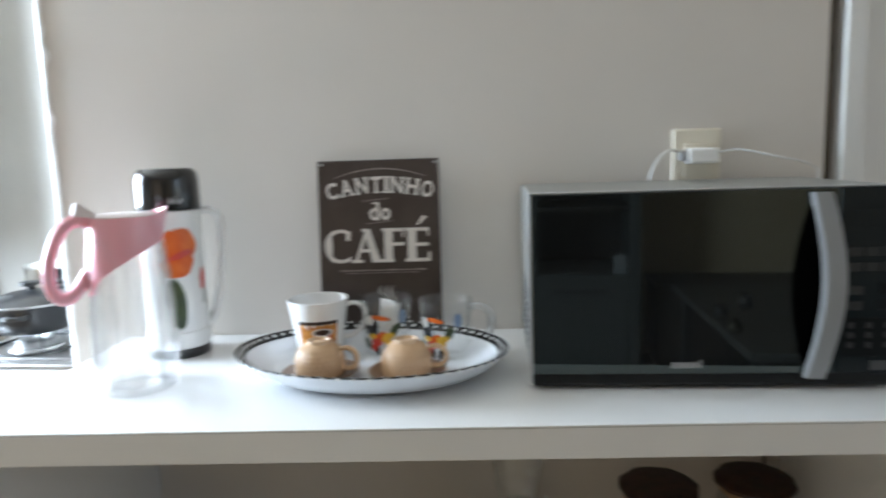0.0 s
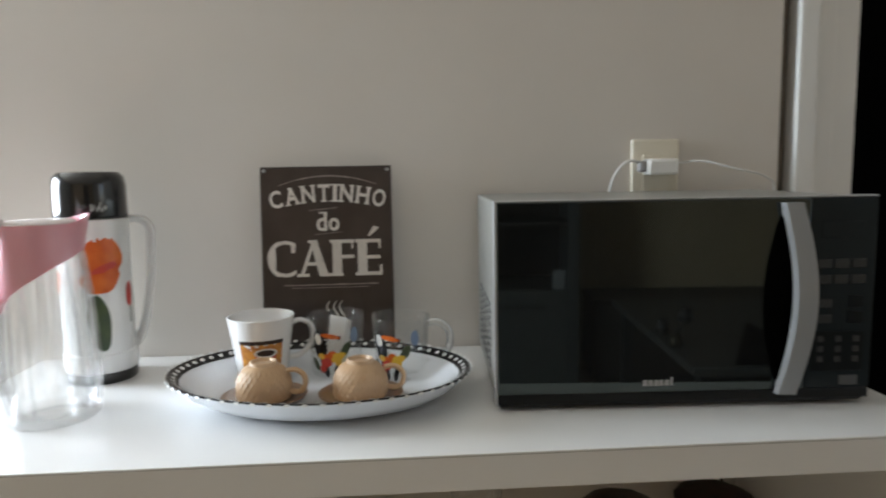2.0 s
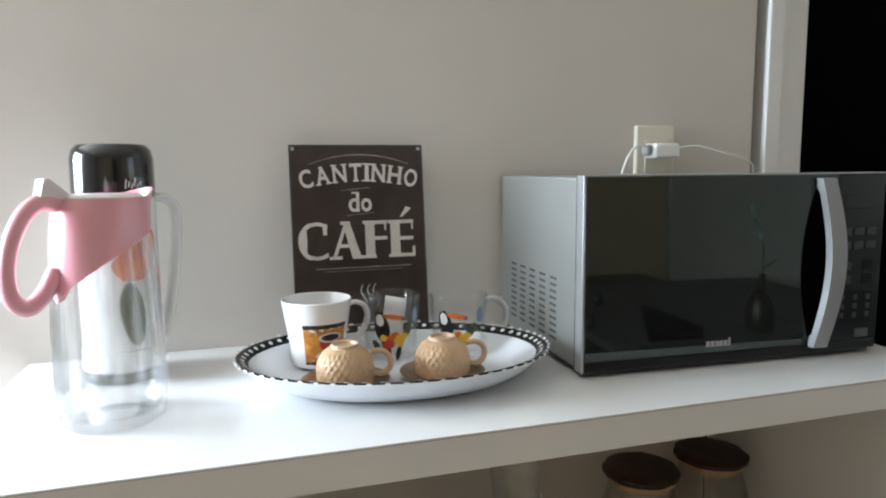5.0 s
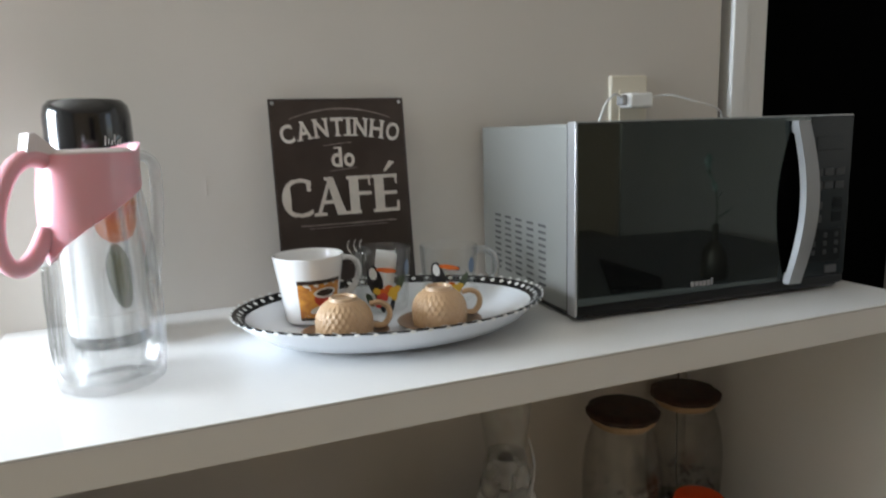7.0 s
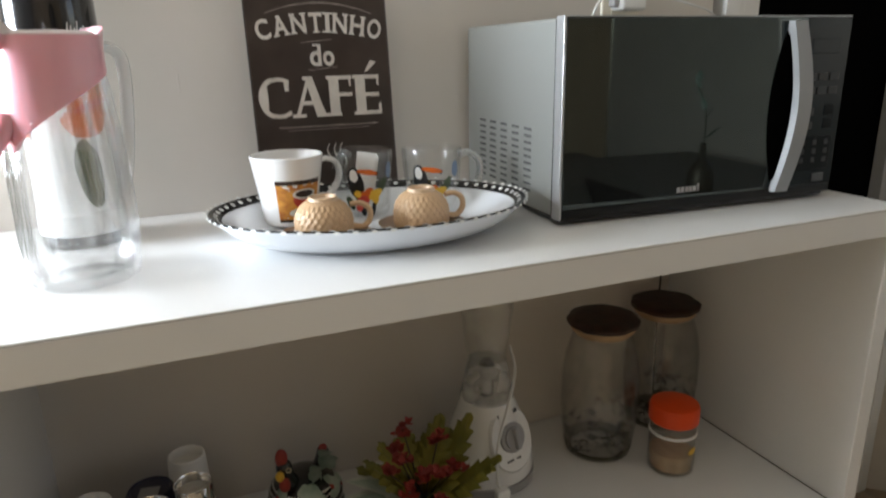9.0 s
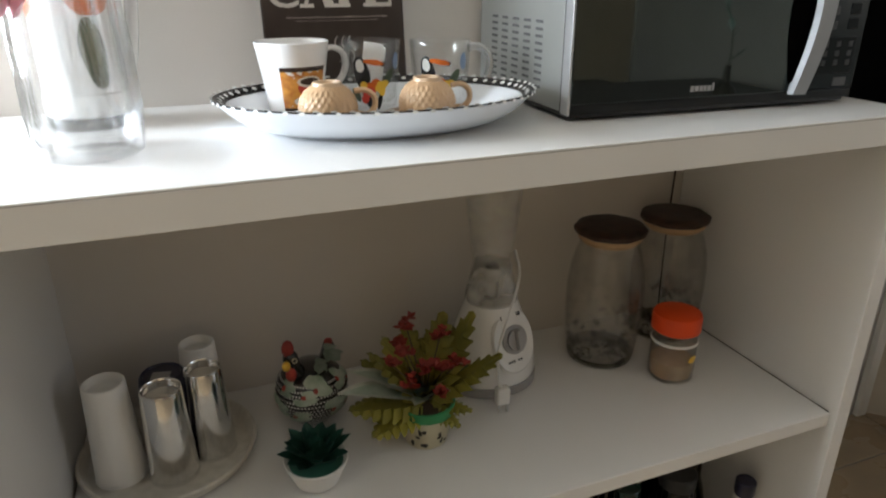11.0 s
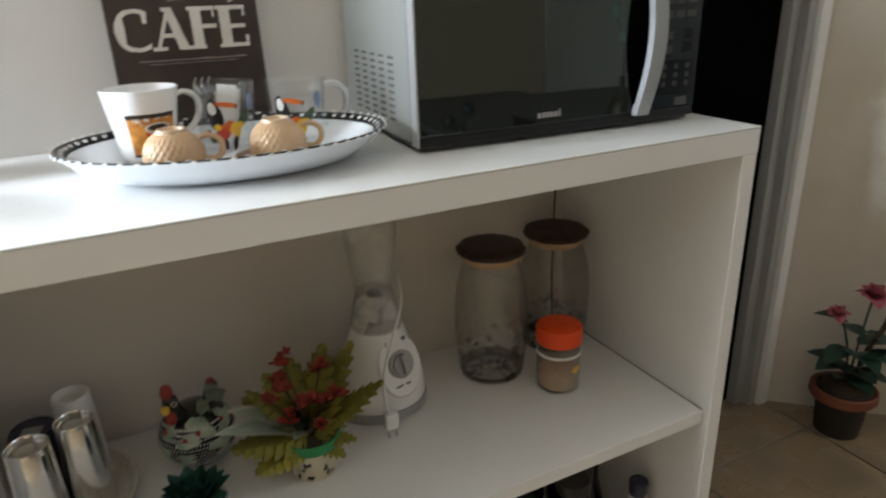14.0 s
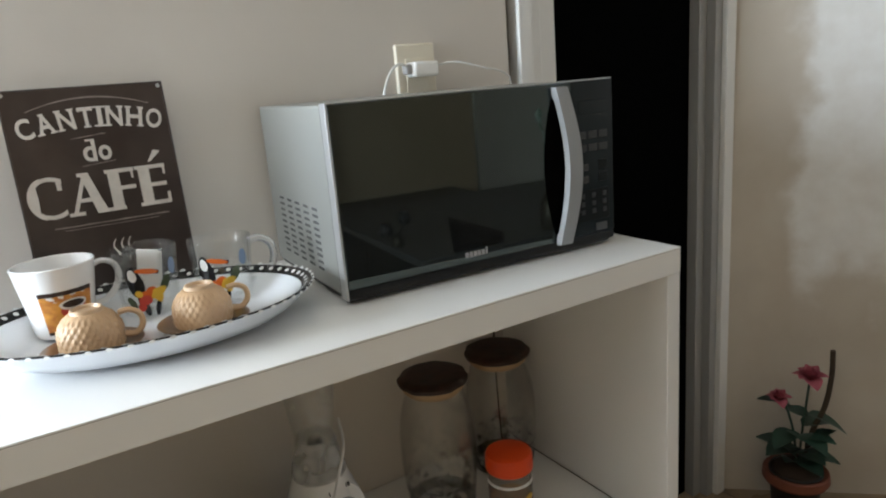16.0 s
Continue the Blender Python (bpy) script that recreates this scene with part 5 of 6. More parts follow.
def succulent(m):
    t = thing("succulent_plant", m, "small teal artificial succulent in a white pot", "plant")
    part("pot", lathe([(0, 0), (0.022, 0), (0.026, 0.002), (0.0345, 0.022), (0.0390, 0.033), (0.0380, 0.0345), (0.0350, 0.033), (0.031, 0.026), (0, 0.025)], 40), MATTE_WHITE, t, "white plastic pot")
    rf = random.Random(11)
    for ring, (cnt, tilt, ln) in enumerate(((13, 25, 0.043), (11, 40, 0.040), (8, 57, 0.034), (5, 76, 0.028))):
        for k in range(cnt):
            b = leaf(ln * rf.uniform(0.9, 1.08), 0.022, 0.18, 0.5, 6, 0.0012)
            ob = part("leaf", b, LEAF_TEAL, t)
            ob.matrix_basis = Matrix.Translation((0, 0, 0.027 + 0.002 * ring)) @ Matrix.Rotation(6.283 * (k + 0.5 * (ring % 2)) / cnt + rf.uniform(-0.1, 0.1), 4, "Z") @ Matrix.Rotation(-radians(tilt + rf.uniform(-6, 6)), 4, "Y") @ Matrix.Translation((0.008, 0, 0))
    part("moss", lathe([(0, 0.031), (0.020, 0.0305), (0.0345, 0.029), (0.032, 0.0262), (0, 0.0255)], 24), LEAF_TEAL, t, "dark green foam filling")
    return t


succulent(pose(-0.034, 1.138, MID, 0, 0, 15) @ Matrix.Scale(1.14, 4))


def flower_pot(m):
    t = thing("potted_flowers", m, "artificial red flowers with olive fern leaves in a cream pot", "plant")
    pot = part("pot", lathe([(0, 0), (0.026, 0), (0.028, 0.002), (0.0355, 0.046), (0.0345, 0.047), (0.030, 0.044), (0, 0.044)], 40), CREAM_POT, t, "cream pot with small dark print")
    pm = bmesh.new()
    on = lambda u, v: ((0.0285 + 0.0070 * v / 0.046) * math.cos(u), (0.0285 + 0.0070 * v / 0.046) * math.sin(u), v)
    rf = random.Random(21)
    for k in range(16):
        wrap(blob(rf.uniform(-2.6, 0.2), rf.uniform(0.008, 0.038), rf.uniform(0.04, 0.11), rf.uniform(0.002, 0.005), n=8, wob=0.3, seed=k), on, bm=pm, rings=2)
    part("pot_print", pm, DARK_POT, pot, "small dark print on the pot")
    part("pot_rim", lathe([(0.0345, 0.047), (0.0375, 0.0465), (0.0385, 0.050), (0.0385, 0.060), (0.0365, 0.061), (0.034, 0.059), (0.033, 0.050)], 40), GREEN_RIM, t, "bright green rim")
    part("soil", lathe([(0, 0.062), (0.016, 0.061), (0.0335, 0.054), (0.032, 0.048), (0, 0.046)], 24), SOIL, t)

    # broad leaves with rounded lobes
    def frond(length, width, bend, lobes=8):
        b = bmesh.new()
        n = lobes * 7
        rows = []
        for i in range(n + 1):
            q = i / n
            env = math.sin(math.pi * (0.16 + 0.84 * q) ** 0.85) ** 0.7 if q < 1 else 0.0
            lobe = (1 - abs(2 * ((lobes * q) % 1.0) - 1)) ** 0.7
            w = 0.5 * width * env * (0.66 + 0.34 * lobe) + 0.0005
            ahead = 0.10 * length * lobe * env
            x, z = length * q, bend * length * q * q
            rip = 0.0018 * math.sin(math.pi * 2 * lobes * q)
            rows.append([b.verts.new((x + ahead, -w, z - 0.28 * w + rip)), b.verts.new((x + 0.4 * ahead, -0.5 * w, z + 0.02 * w)), b.verts.new((x, 0, z - 0.002)), b.verts.new((x + 0.4 * ahead, 0.5 * w, z + 0.02 * w)), b.verts.new((x + ahead, w, z - 0.28 * w - rip))])
        for p, q in zip(rows, rows[1:]):
            for k in range(4):
                b.faces.new((p[k], q[k], q[k + 1], p[k + 1]))
        return b

    place = lambda az, el, up=0.0: Matrix.Translation((0, 0, 0.058 + up)) @ Matrix.Rotation(radians(az), 4, "Z") @ Matrix.Rotation(-radians(el), 4, "Y")
    for az, el, ln, w in ((8, 66, 0.132, 0.070), (-10, 38, 0.116, 0.064), (40, 74, 0.118, 0.060), (-36, 4, 0.062, 0.040), (-52, -14, 0.056, 0.040), (164, 54, 0.104, 0.054), (150, 40, 0.100, 0.050), (180, 14, 0.102, 0.072), (196, -6, 0.084, 0.062), (95, 60, 0.105, 0.056), (60, 44, 0.108, 0.058), (130, 58, 0.100, 0.052)):
        part("frond", frond(ln, w, -0.14), LEAF_OLIVE, t).matrix_basis = place(az, el)
    # white-edged leaves
    for az, el, ln, w in ((174, 44, 0.112, 0.044), (186, 34, 0.124, 0.046), (200, 50, 0.075, 0.030), (-70, 52, 0.060, 0.022), (238, 42, 0.066, 0.024)):
        edge = part("pale_leaf", leaf(ln, w, -0.22, 0.22, 9), LEAF_EDGE, t, "leaf with a white edge")
        edge.matrix_basis = place(az, el)
        mid = part("leaf_heart", leaf(ln * 0.93, w * 0.66, -0.22, 0.22, 9), LEAF_PALE, edge, "grey-green heart of the leaf")
        mid.location = (0.002, 0, 0.0010)
    # sprigs of red flowers
    for az, el, ln in ((182, 78, 0.122), (205, 70, 0.095), (150, 66, 0.088), (262, 66, 0.080), (300, 62, 0.074), (228, 48, 0.074), (278, 40, 0.060), (330, 55, 0.075), (20, 74, 0.090), (244, 58, 0.084), (200, 55, 0.092)):
        d = Vector((math.cos(radians(az)) * math.cos(radians(el)), math.sin(radians(az)) * math.cos(radians(el)), math.sin(radians(el))))
        tip = Vector((0, 0, 0.058)) + ln * d
        sp = part("sprig", tube(spline([(0, 0, 0.055), tuple(Vector((0, 0, 0.062)) + 0.5 * ln * d), tuple(tip)], 5), 0.0010, 5), STEM, t)
        fl = bmesh.new()
        for q in range(5):
            c = tip + Vector((rf.uniform(-1, 1), rf.uniform(-1, 1), rf.uniform(-0.8, 0.8))) * 0.008
            for p in range(5):
                merge(fl, leaf(0.0098, 0.0086, 0.3, 0.3, 3), Matrix.Translation(c) @ Matrix.Rotation(1.2566 * p + rf.uniform(-0.3, 0.3), 4, "Z") @ Matrix.Rotation(rf.uniform(-1.0, 0.2), 4, "Y"))
        part("blossom", fl, BERRY, sp, "small red blossoms")
    for k in range(18):
        az, el = rf.uniform(0, 360), rf.uniform(35, 80)
        part("leaf", leaf(rf.uniform(0.045, 0.075), rf.uniform(0.016, 0.026), -0.2, 0.3, 6), LEAF_OLIVE if k % 3 else LEAF_DARK, t).matrix_basis = place(az, el, 0.02 * rf.random())
    return t


flower_pot(pose(0.140, 1.172, MID) @ Matrix.Scale(1.15, 4))


def blender(m):
    t = thing("blender", m, "white kitchen blender with grey dial and cloudy clear jar", "blender")
    shape = lambda r, z, a: r * (1 + 0.10 * math.cos(2 * a) * max(0, 1 - z / 0.16))
    part("motor_base", lathe([(0, 0.020), (0.072, 0.020), (0.0745, 0.030), (0.072, 0.060), (0.063, 0.100), (0.052, 0.132), (0.046, 0.150), (0.043, 0.156), (0, 0.157)], 48, shape), WHITE_PLASTIC, t, "white plastic motor base")
    part("foot_band", lathe([(0, 0), (0.068, 0), (0.074, 0.003), (0.0755, 0.0195), (0, 0.0195)], 48, shape), GREY_PLASTIC, t, "grey foot band")
    fascia = lathe([(0, 0), (0.042, 0), (0.043, 0.002), (0.040, 0.006), (0, 0.006)], 40, lambda r, z, a: r * (1 + 0.28 * abs(math.sin(a)) ** 2))
    fc = part("fascia", fascia, WHITE_PLASTIC, t, "white oval control face")
    fc.matrix_basis = Matrix.Translation((0.018, -0.050, 0.097)) @ Matrix.Rotation(radians(16), 4, "Z") @ Matrix.Rotation(radians(72), 4, "X")
    dial = part("dial", lathe([(0.0, 0.006), (0.0245, 0.006), (0.0245, 0.010), (0.022, 0.0115), (0.0185, 0.0115), (0.018, 0.016), (0, 0.0165)], 32), GREY_PLASTIC, fc, "grey round dial")
    dial.location = (0, 0.004, 0)
    part("grip", box(-0.004, 0.004, -0.0175, 0.0175, 0.014, 0.024, 0.002), GREY_PLASTIC, fc).location = (0, 0.004, 0)
    for k, x in enumerate((-0.020, -0.014, -0.008, -0.002, 0.004, 0.010, 0.016)):
        part("mark", box(x, x + 0.0042, 0.0405, 0.0470, 0.0055, 0.0070), BLACK_MATTE, fc, smooth=False)
    for k, x in enumerate((-0.018, -0.013, -0.008, 0.002, 0.007)):
        part("mark", box(x, x + 0.0034, -0.034, -0.0305, 0.0055, 0.0068), BLACK_MATTE, fc, smooth=False)
    part("collar", lathe([(0.043, 0.1575), (0.0445, 0.160), (0.041, 0.180), (0.035, 0.205), (0.032, 0.222), (0.030, 0.2222), (0.033, 0.205), (0.039, 0.180), (0.0415, 0.160)], 40), BLENDER_JAR, t, "cloudy plastic collar")
    part("jar", lathe([(0, 0.2225), (0.031, 0.2225), (0.034, 0.240), (0.041, 0.300), (0.046, 0.350), (0.050, 0.405), (0.048, 0.405), (0.044, 0.350), (0.039, 0.300), (0.032, 0.242), (0.029, 0.226), (0, 0.2255)], 40), CLEAR_JAR, t, "cloudy clear jar")
    part("cutter_hub", lathe([(0, 0.158), (0.012, 0.158), (0.0125, 0.212), (0.008, 0.220), (0, 0.221)], 18), DARK_TRIM, t, "grey cutter hub")
    cb = spline([(0.046, 0.010, 0.232), (0.036, -0.030, 0.205), (0.006, -0.066, 0.165), (-0.020, -0.084, 0.110), (-0.024, -0.094, 0.060), (-0.0205, -0.098, 0.044)], 8)
    cab = part("power_cable", tube(cb, 0.0026, 8), CABLE_WHITE, t, "white power cable")
    pl = box(-0.030, -0.007, -0.108, -0.090, 0.016, 0.046, 0.004, 3)
    part("plug", pl, WHITE_PLASTIC, cab, "white plug")
    for x in (-0.025, -0.012):
        part("prong", tube([(x, -0.100, 0.017), (x, -0.104, 0.0015)], 0.002, 8), CHROME, cab, "metal plug prong")
    return t


blender(pose(0.299, 1.288, MID, 0, 0, -2))


def glass_jar(m, seed, k):
    t = thing("glass_jar", m @ Matrix.Scale(k, 4), "tall dusty glass jar with a dark brown wooden lid", "jar", "lidded glass jars")
    prof = [(0, 0.0), (0.048, 0.0), (0.053, 0.003), (0.0560, 0.014), (0.0605, 0.050), (0.0630, 0.090), (0.0625, 0.130), (0.0585, 0.165), (0.0515, 0.190), (0.0480, 0.200), (0.0485, 0.212), (0.0460, 0.212), (0.0455, 0.200), (0.0490, 0.189), (0.0560, 0.164), (0.0600, 0.130), (0.0605, 0.090), (0.0580, 0.050), (0.0535, 0.014), (0.050, 0.006), (0, 0.005)]
    part("jar", lathe(prof, 48), STAINED_JAR, t, "dusty clear glass jar with dark specks")
    part("jar_base", lathe([(0.044, 0.0052), (0.050, 0.0056), (0.0545, 0.0125), (0.0562, 0.0140), (0.0535, 0.0028), (0.048, -0.0004), (0.044, 0.0002), (0.044, 0.0052)], 48), JAR_BASE, t, "thick dark glass base")
    rag = lambda r, z, a: r * (1 + 0.018 * math.sin(7 * a + seed) * (r > 0.04) + 0.014 * math.sin(12 * a + 2 * seed) * (r > 0.04))
    part("lid", lathe([(0, 0.2195), (0.0520, 0.2195), (0.0565, 0.2225), (0.0570, 0.228), (0.0525, 0.2320), (0.040, 0.2335), (0, 0.2345)], 56, rag), LID_WOOD, t, "dark red-brown lid with a scalloped edge")
    part("plug", lathe([(0, 0.206), (0.0450, 0.206), (0.0453, 0.2125), (0.0510, 0.2130), (0.0515, 0.2190), (0, 0.2192)], 40), CORK, t, "pale wooden plug")
    gr = bmesh.new()
    rf = random.Random(seed)
    for k in range(30):
        a, r, s = rf.uniform(0, 6.28), 0.046 * math.sqrt(rf.random()), rf.uniform(0.003, 0.007)
        merge(gr, leaf(s * 2.2, s, rf.uniform(-0.5, 0.5), 0.3, 3), Matrix.Translation((r * math.cos(a), r * math.sin(a), 0.007 + 0.018 * rf.random() ** 2)) @ Matrix.Rotation(rf.uniform(0, 6.28), 4, "Z") @ Matrix.Rotation(rf.uniform(-0.8, 0.2), 4, "Y"))
    tagged(part("dried_herbs", gr, DRIED, t, "remains of dried herbs"), kind="stuff")
    return t


glass_jar(pose(0.525, 1.287, MID) @ Matrix.Diagonal((0.985, 0.985, 1, 1)), 1, 1.108)
glass_jar(pose(0.694, 1.325, MID, 0, 0, 40) @ Matrix.Diagonal((1.05, 1.05, 1, 1)), 5, 1.058)


def spice_jar(m):
    t = thing("spice_jar", m, "small clear plastic jar with an orange-red screw lid", "jar")
    part("jar", lathe([(0, 0), (0.032, 0), (0.0355, 0.003), (0.0362, 0.020), (0.0362, 0.072), (0.0345, 0.077), (0.0345, 0.082), (0.0325, 0.082), (0.0325, 0.076), (0.0345, 0.070), (0.0345, 0.020), (0.033, 0.005), (0, 0.003)], 40), JAR_GLASS, t, "clear plastic jar")
    part("lid", lathe([(0, 0.078), (0.0365, 0.078), (0.0385, 0.080), (0.0385, 0.100), (0.0365, 0.1045), (0.030, 0.1060), (0, 0.1060)], 60, lambda r, z, a: r * (1 + 0.008 * (abs(math.sin(30 * a)) if 0.079 < z < 0.101 and r > 0.036 else 0))), RED_LID, t, "orange-red ribbed lid")
    part("seal_ring", lathe([(0.0355, 0.060), (0.0372, 0.0605), (0.0372, 0.0640), (0.0355, 0.0645)], 40), MATTE_WHITE, t, "white ring under the lid")
    part("spice", lathe([(0, 0.0035), (0.0325, 0.0055), (0.0340, 0.020), (0.0335, 0.030), (0.020, 0.036), (0, 0.033)], 30), POWDER, t, "sandy spice")
    lbm = wrap(blob(-1.25, 0.040, 0.28, 0.006, seed=3), lambda u, v: (0.0367 * math.cos(u), 0.0367 * math.sin(u), v))
    part("label", lbm, YELLOW_INK, t, "yellow label")
    return t


spice_jar(pose(0.604, 1.183, MID) @ Matrix.Diagonal((1.08, 1.08, 1.18, 1)))
solo("corner_cable", tube(spline([(0.742, 1.396, 1.011), (0.744, 1.398, 0.90), (0.740, 1.397, 0.75), (0.744, 1.398, 0.60), (0.742, 1.39, 0.574)], 6), 0.0019, 8), SOIL, I, "thin dark cable hanging in the shelf corner", "cable")


# ---- bottles on the bottom board ----
def bottle(m, h, r, neck, material, cap, label, band=None):
    t = thing("bottle", m, label, "bottle", "bottles on the bottom board")
    sh = h * 0.62
    part("glass", lathe([(0, 0), (r - 0.003, 0), (r, 0.004), (r, sh), (r * 0.85, sh + 0.10 * h), (neck, sh + 0.20 * h), (neck, h - 0.012), (0, h - 0.012)], 32), material, t)
    part("cap", lathe([(0, h - 0.0118), (neck + 0.0015, h - 0.0118), (neck + 0.002, h - 0.010), (neck + 0.002, h + 0.012), (neck, h + 0.014), (0, h + 0.014)], 24), cap, t)
    if band:
        part("label", lathe([(r + 0.0004, sh * 0.35), (r + 0.0006, sh * 0.36), (r + 0.0006, sh * 0.8), (r + 0.0004, sh * 0.81)], 32), band, t, "pale paper label")
        part("neck_band", lathe([(neck + 0.0004, h * 0.83), (neck + 0.0006, h * 0.835), (neck + 0.0006, h * 0.93), (neck + 0.0004, h * 0.935)], 24), band, t)
    return t


BZ = 0.084
bottle(pose(0.735, 1.090, BZ), 0.272, 0.030, 0.0165, NAVY, NAVY, "slim navy bottle with a pale neck band", MATTE_WHITE)
bottle(pose(0.600, 1.120, BZ), 0.310, 0.046, 0.0310, BOTTLE_DARK, BLACK_MATTE, "wide-necked dark bottle with a round black lid")
bottle(pose(0.672, 1.175, BZ), 0.315, 0.042, 0.0270, BOTTLE_DARK, BLACK_MATTE, "dark glass bottle with a broad black lid")
bottle(pose(0.712, 1.290, BZ), 0.310, 0.038, 0.0145, BOTTLE_DARK, BLACK_MATTE, "dark wine bottle with a black cap")
bottle(pose(0.545, 1.235, BZ), 0.325, 0.036, 0.0150, BOTTLE_DARK, ORANGE_YELLOW, "dark bottle with an amber cap")
bottle(pose(0.500, 1.130, BZ), 0.300, 0.045, 0.0200, BOTTLE_GREEN, BOTTLE_GREEN, "dark green glass bottle")
bottle(pose(0.385, 1.190, BZ), 0.290, 0.042, 0.0150, BOTTLE_GREEN, BLACK_MATTE, "dark green glass bottle")
bottle(pose(0.440, 1.290, BZ), 0.300, 0.040, 0.0150, BOTTLE_DARK, BLACK_MATTE, "dark glass bottle with a black cap")
bottle(pose(0.620, 1.310, BZ), 0.310, 0.042, 0.0160, BOTTLE_DARK, BLACK_MATTE, "dark glass bottle with a black cap")


# ---- plant by the doorway ----
def rose_pot(m):
    t = thing("potted_rose", m, "small artificial pink rose in a dark pot with terracotta rim", "plant")
    part("pot", lathe([(0, 0), (0.050, 0), (0.054, 0.003), (0.066, 0.115), (0.064, 0.118), (0.058, 0.110), (0, 0.105)], 36), DARK_POT, t, "dark brown pot")
    part("rim", lathe([(0.0660, 0.092), (0.078, 0.090), (0.082, 0.096), (0.080, 0.112), (0.076, 0.115), (0.0665, 0.112)], 40), TERRACOTTA, t, "orange terracotta rim")
    part("soil", lathe([(0, 0.135), (0.03, 0.132), (0.056, 0.118), (0.058, 0.106), (0, 0.104)], 20), SOIL, t)
    s = part("stem", tube(spline([(0.02, 0, 0.12), (0.035, 0, 0.20), (0.060, -0.01, 0.27), (0.072, -0.01, 0.34), (0.070, -0.012, 0.40)], 6), 0.0065, 8), STEM, t, "thick brown stick")
    part("stem", tube(spline([(0, 0, 0.12), (-0.01, 0, 0.20), (-0.035, -0.005, 0.27), (-0.055, -0.01, 0.30)], 6), 0.003, 8), LEAF_DARK, t)
    part("stem", tube(spline([(0.005, 0, 0.12), (0.012, 0, 0.22), (0.02, -0.005, 0.33)], 6), 0.003, 8), LEAF_DARK, t)
    rf = random.Random(5)

    def rose(c, s2):
        heart = part("rose", lathe([(0, -0.2 * s2), (0.10 * s2, -0.1 * s2), (0.13 * s2, 0.25 * s2), (0, 0.45 * s2)], 12), PETAL, t, "dusty pink rose")
        heart.location = c
        for k in range(16):
            q = k / 16
            part("petal", leaf(s2 * (0.5 + 0.6 * q), s2 * (0.5 + 0.5 * q), 0.5 - 0.9 * q, 0.35, 5), PETAL, heart).matrix_basis = Matrix.Rotation(2.4 * k, 4, "Z") @ Matrix.Rotation(-(1.35 - 1.25 * q), 4, "Y")
        return heart

    rose((0.02, -0.005, 0.335), 0.046)
    rose((-0.060, -0.012, 0.295), 0.034)
    for x, z, az, el, ln, w in ((0.0, 0.17, 200, 15, 0.10, 0.075), (-0.01, 0.16, 150, 25, 0.09, 0.07), (0.01, 0.22, 20, 5, 0.11, 0.06), (0.02, 0.25, -20, -10, 0.10, 0.055), (-0.02, 0.27, 170, 25, 0.085, 0.045), (0.0, 0.14, -70, 10, 0.08, 0.07), (0.0, 0.20, 250, 30, 0.085, 0.06), (0.01, 0.15, -30, 10, 0.09, 0.06), (0.02, 0.24, 110, 10, 0.08, 0.05), (0.0, 0.13, 220, 35, 0.07, 0.05), (0.01, 0.13, -50, 40, 0.07, 0.05), (0.0, 0.14, 170, 50, 0.075, 0.045), (0.01, 0.15, 290, 20, 0.075, 0.055), (0.02, 0.19, -60, 25, 0.08, 0.05), (-0.01, 0.15, 235, 45, 0.085, 0.06), (0.01, 0.16, -95, 35, 0.09, 0.06), (0.02, 0.17, -15, 45, 0.08, 0.055), (-0.01, 0.21, 215, 5, 0.09, 0.06), (0.01, 0.20, -80, 10, 0.09, 0.06)):
        part("leaf", leaf(ln, w, -0.25, 0.25, 7), LEAF_DARK, t).matrix_basis = Matrix.Translation((x, 0, z)) @ Matrix.Rotation(radians(az), 4, "Z") @ Matrix.Rotation(-radians(el), 4, "Y")
    return t


rose_pot(pose(1.720, 1.300, 0.0, 0, 0, -33) @ Matrix.Diagonal((1.10, 1.10, 1.30, 1)))


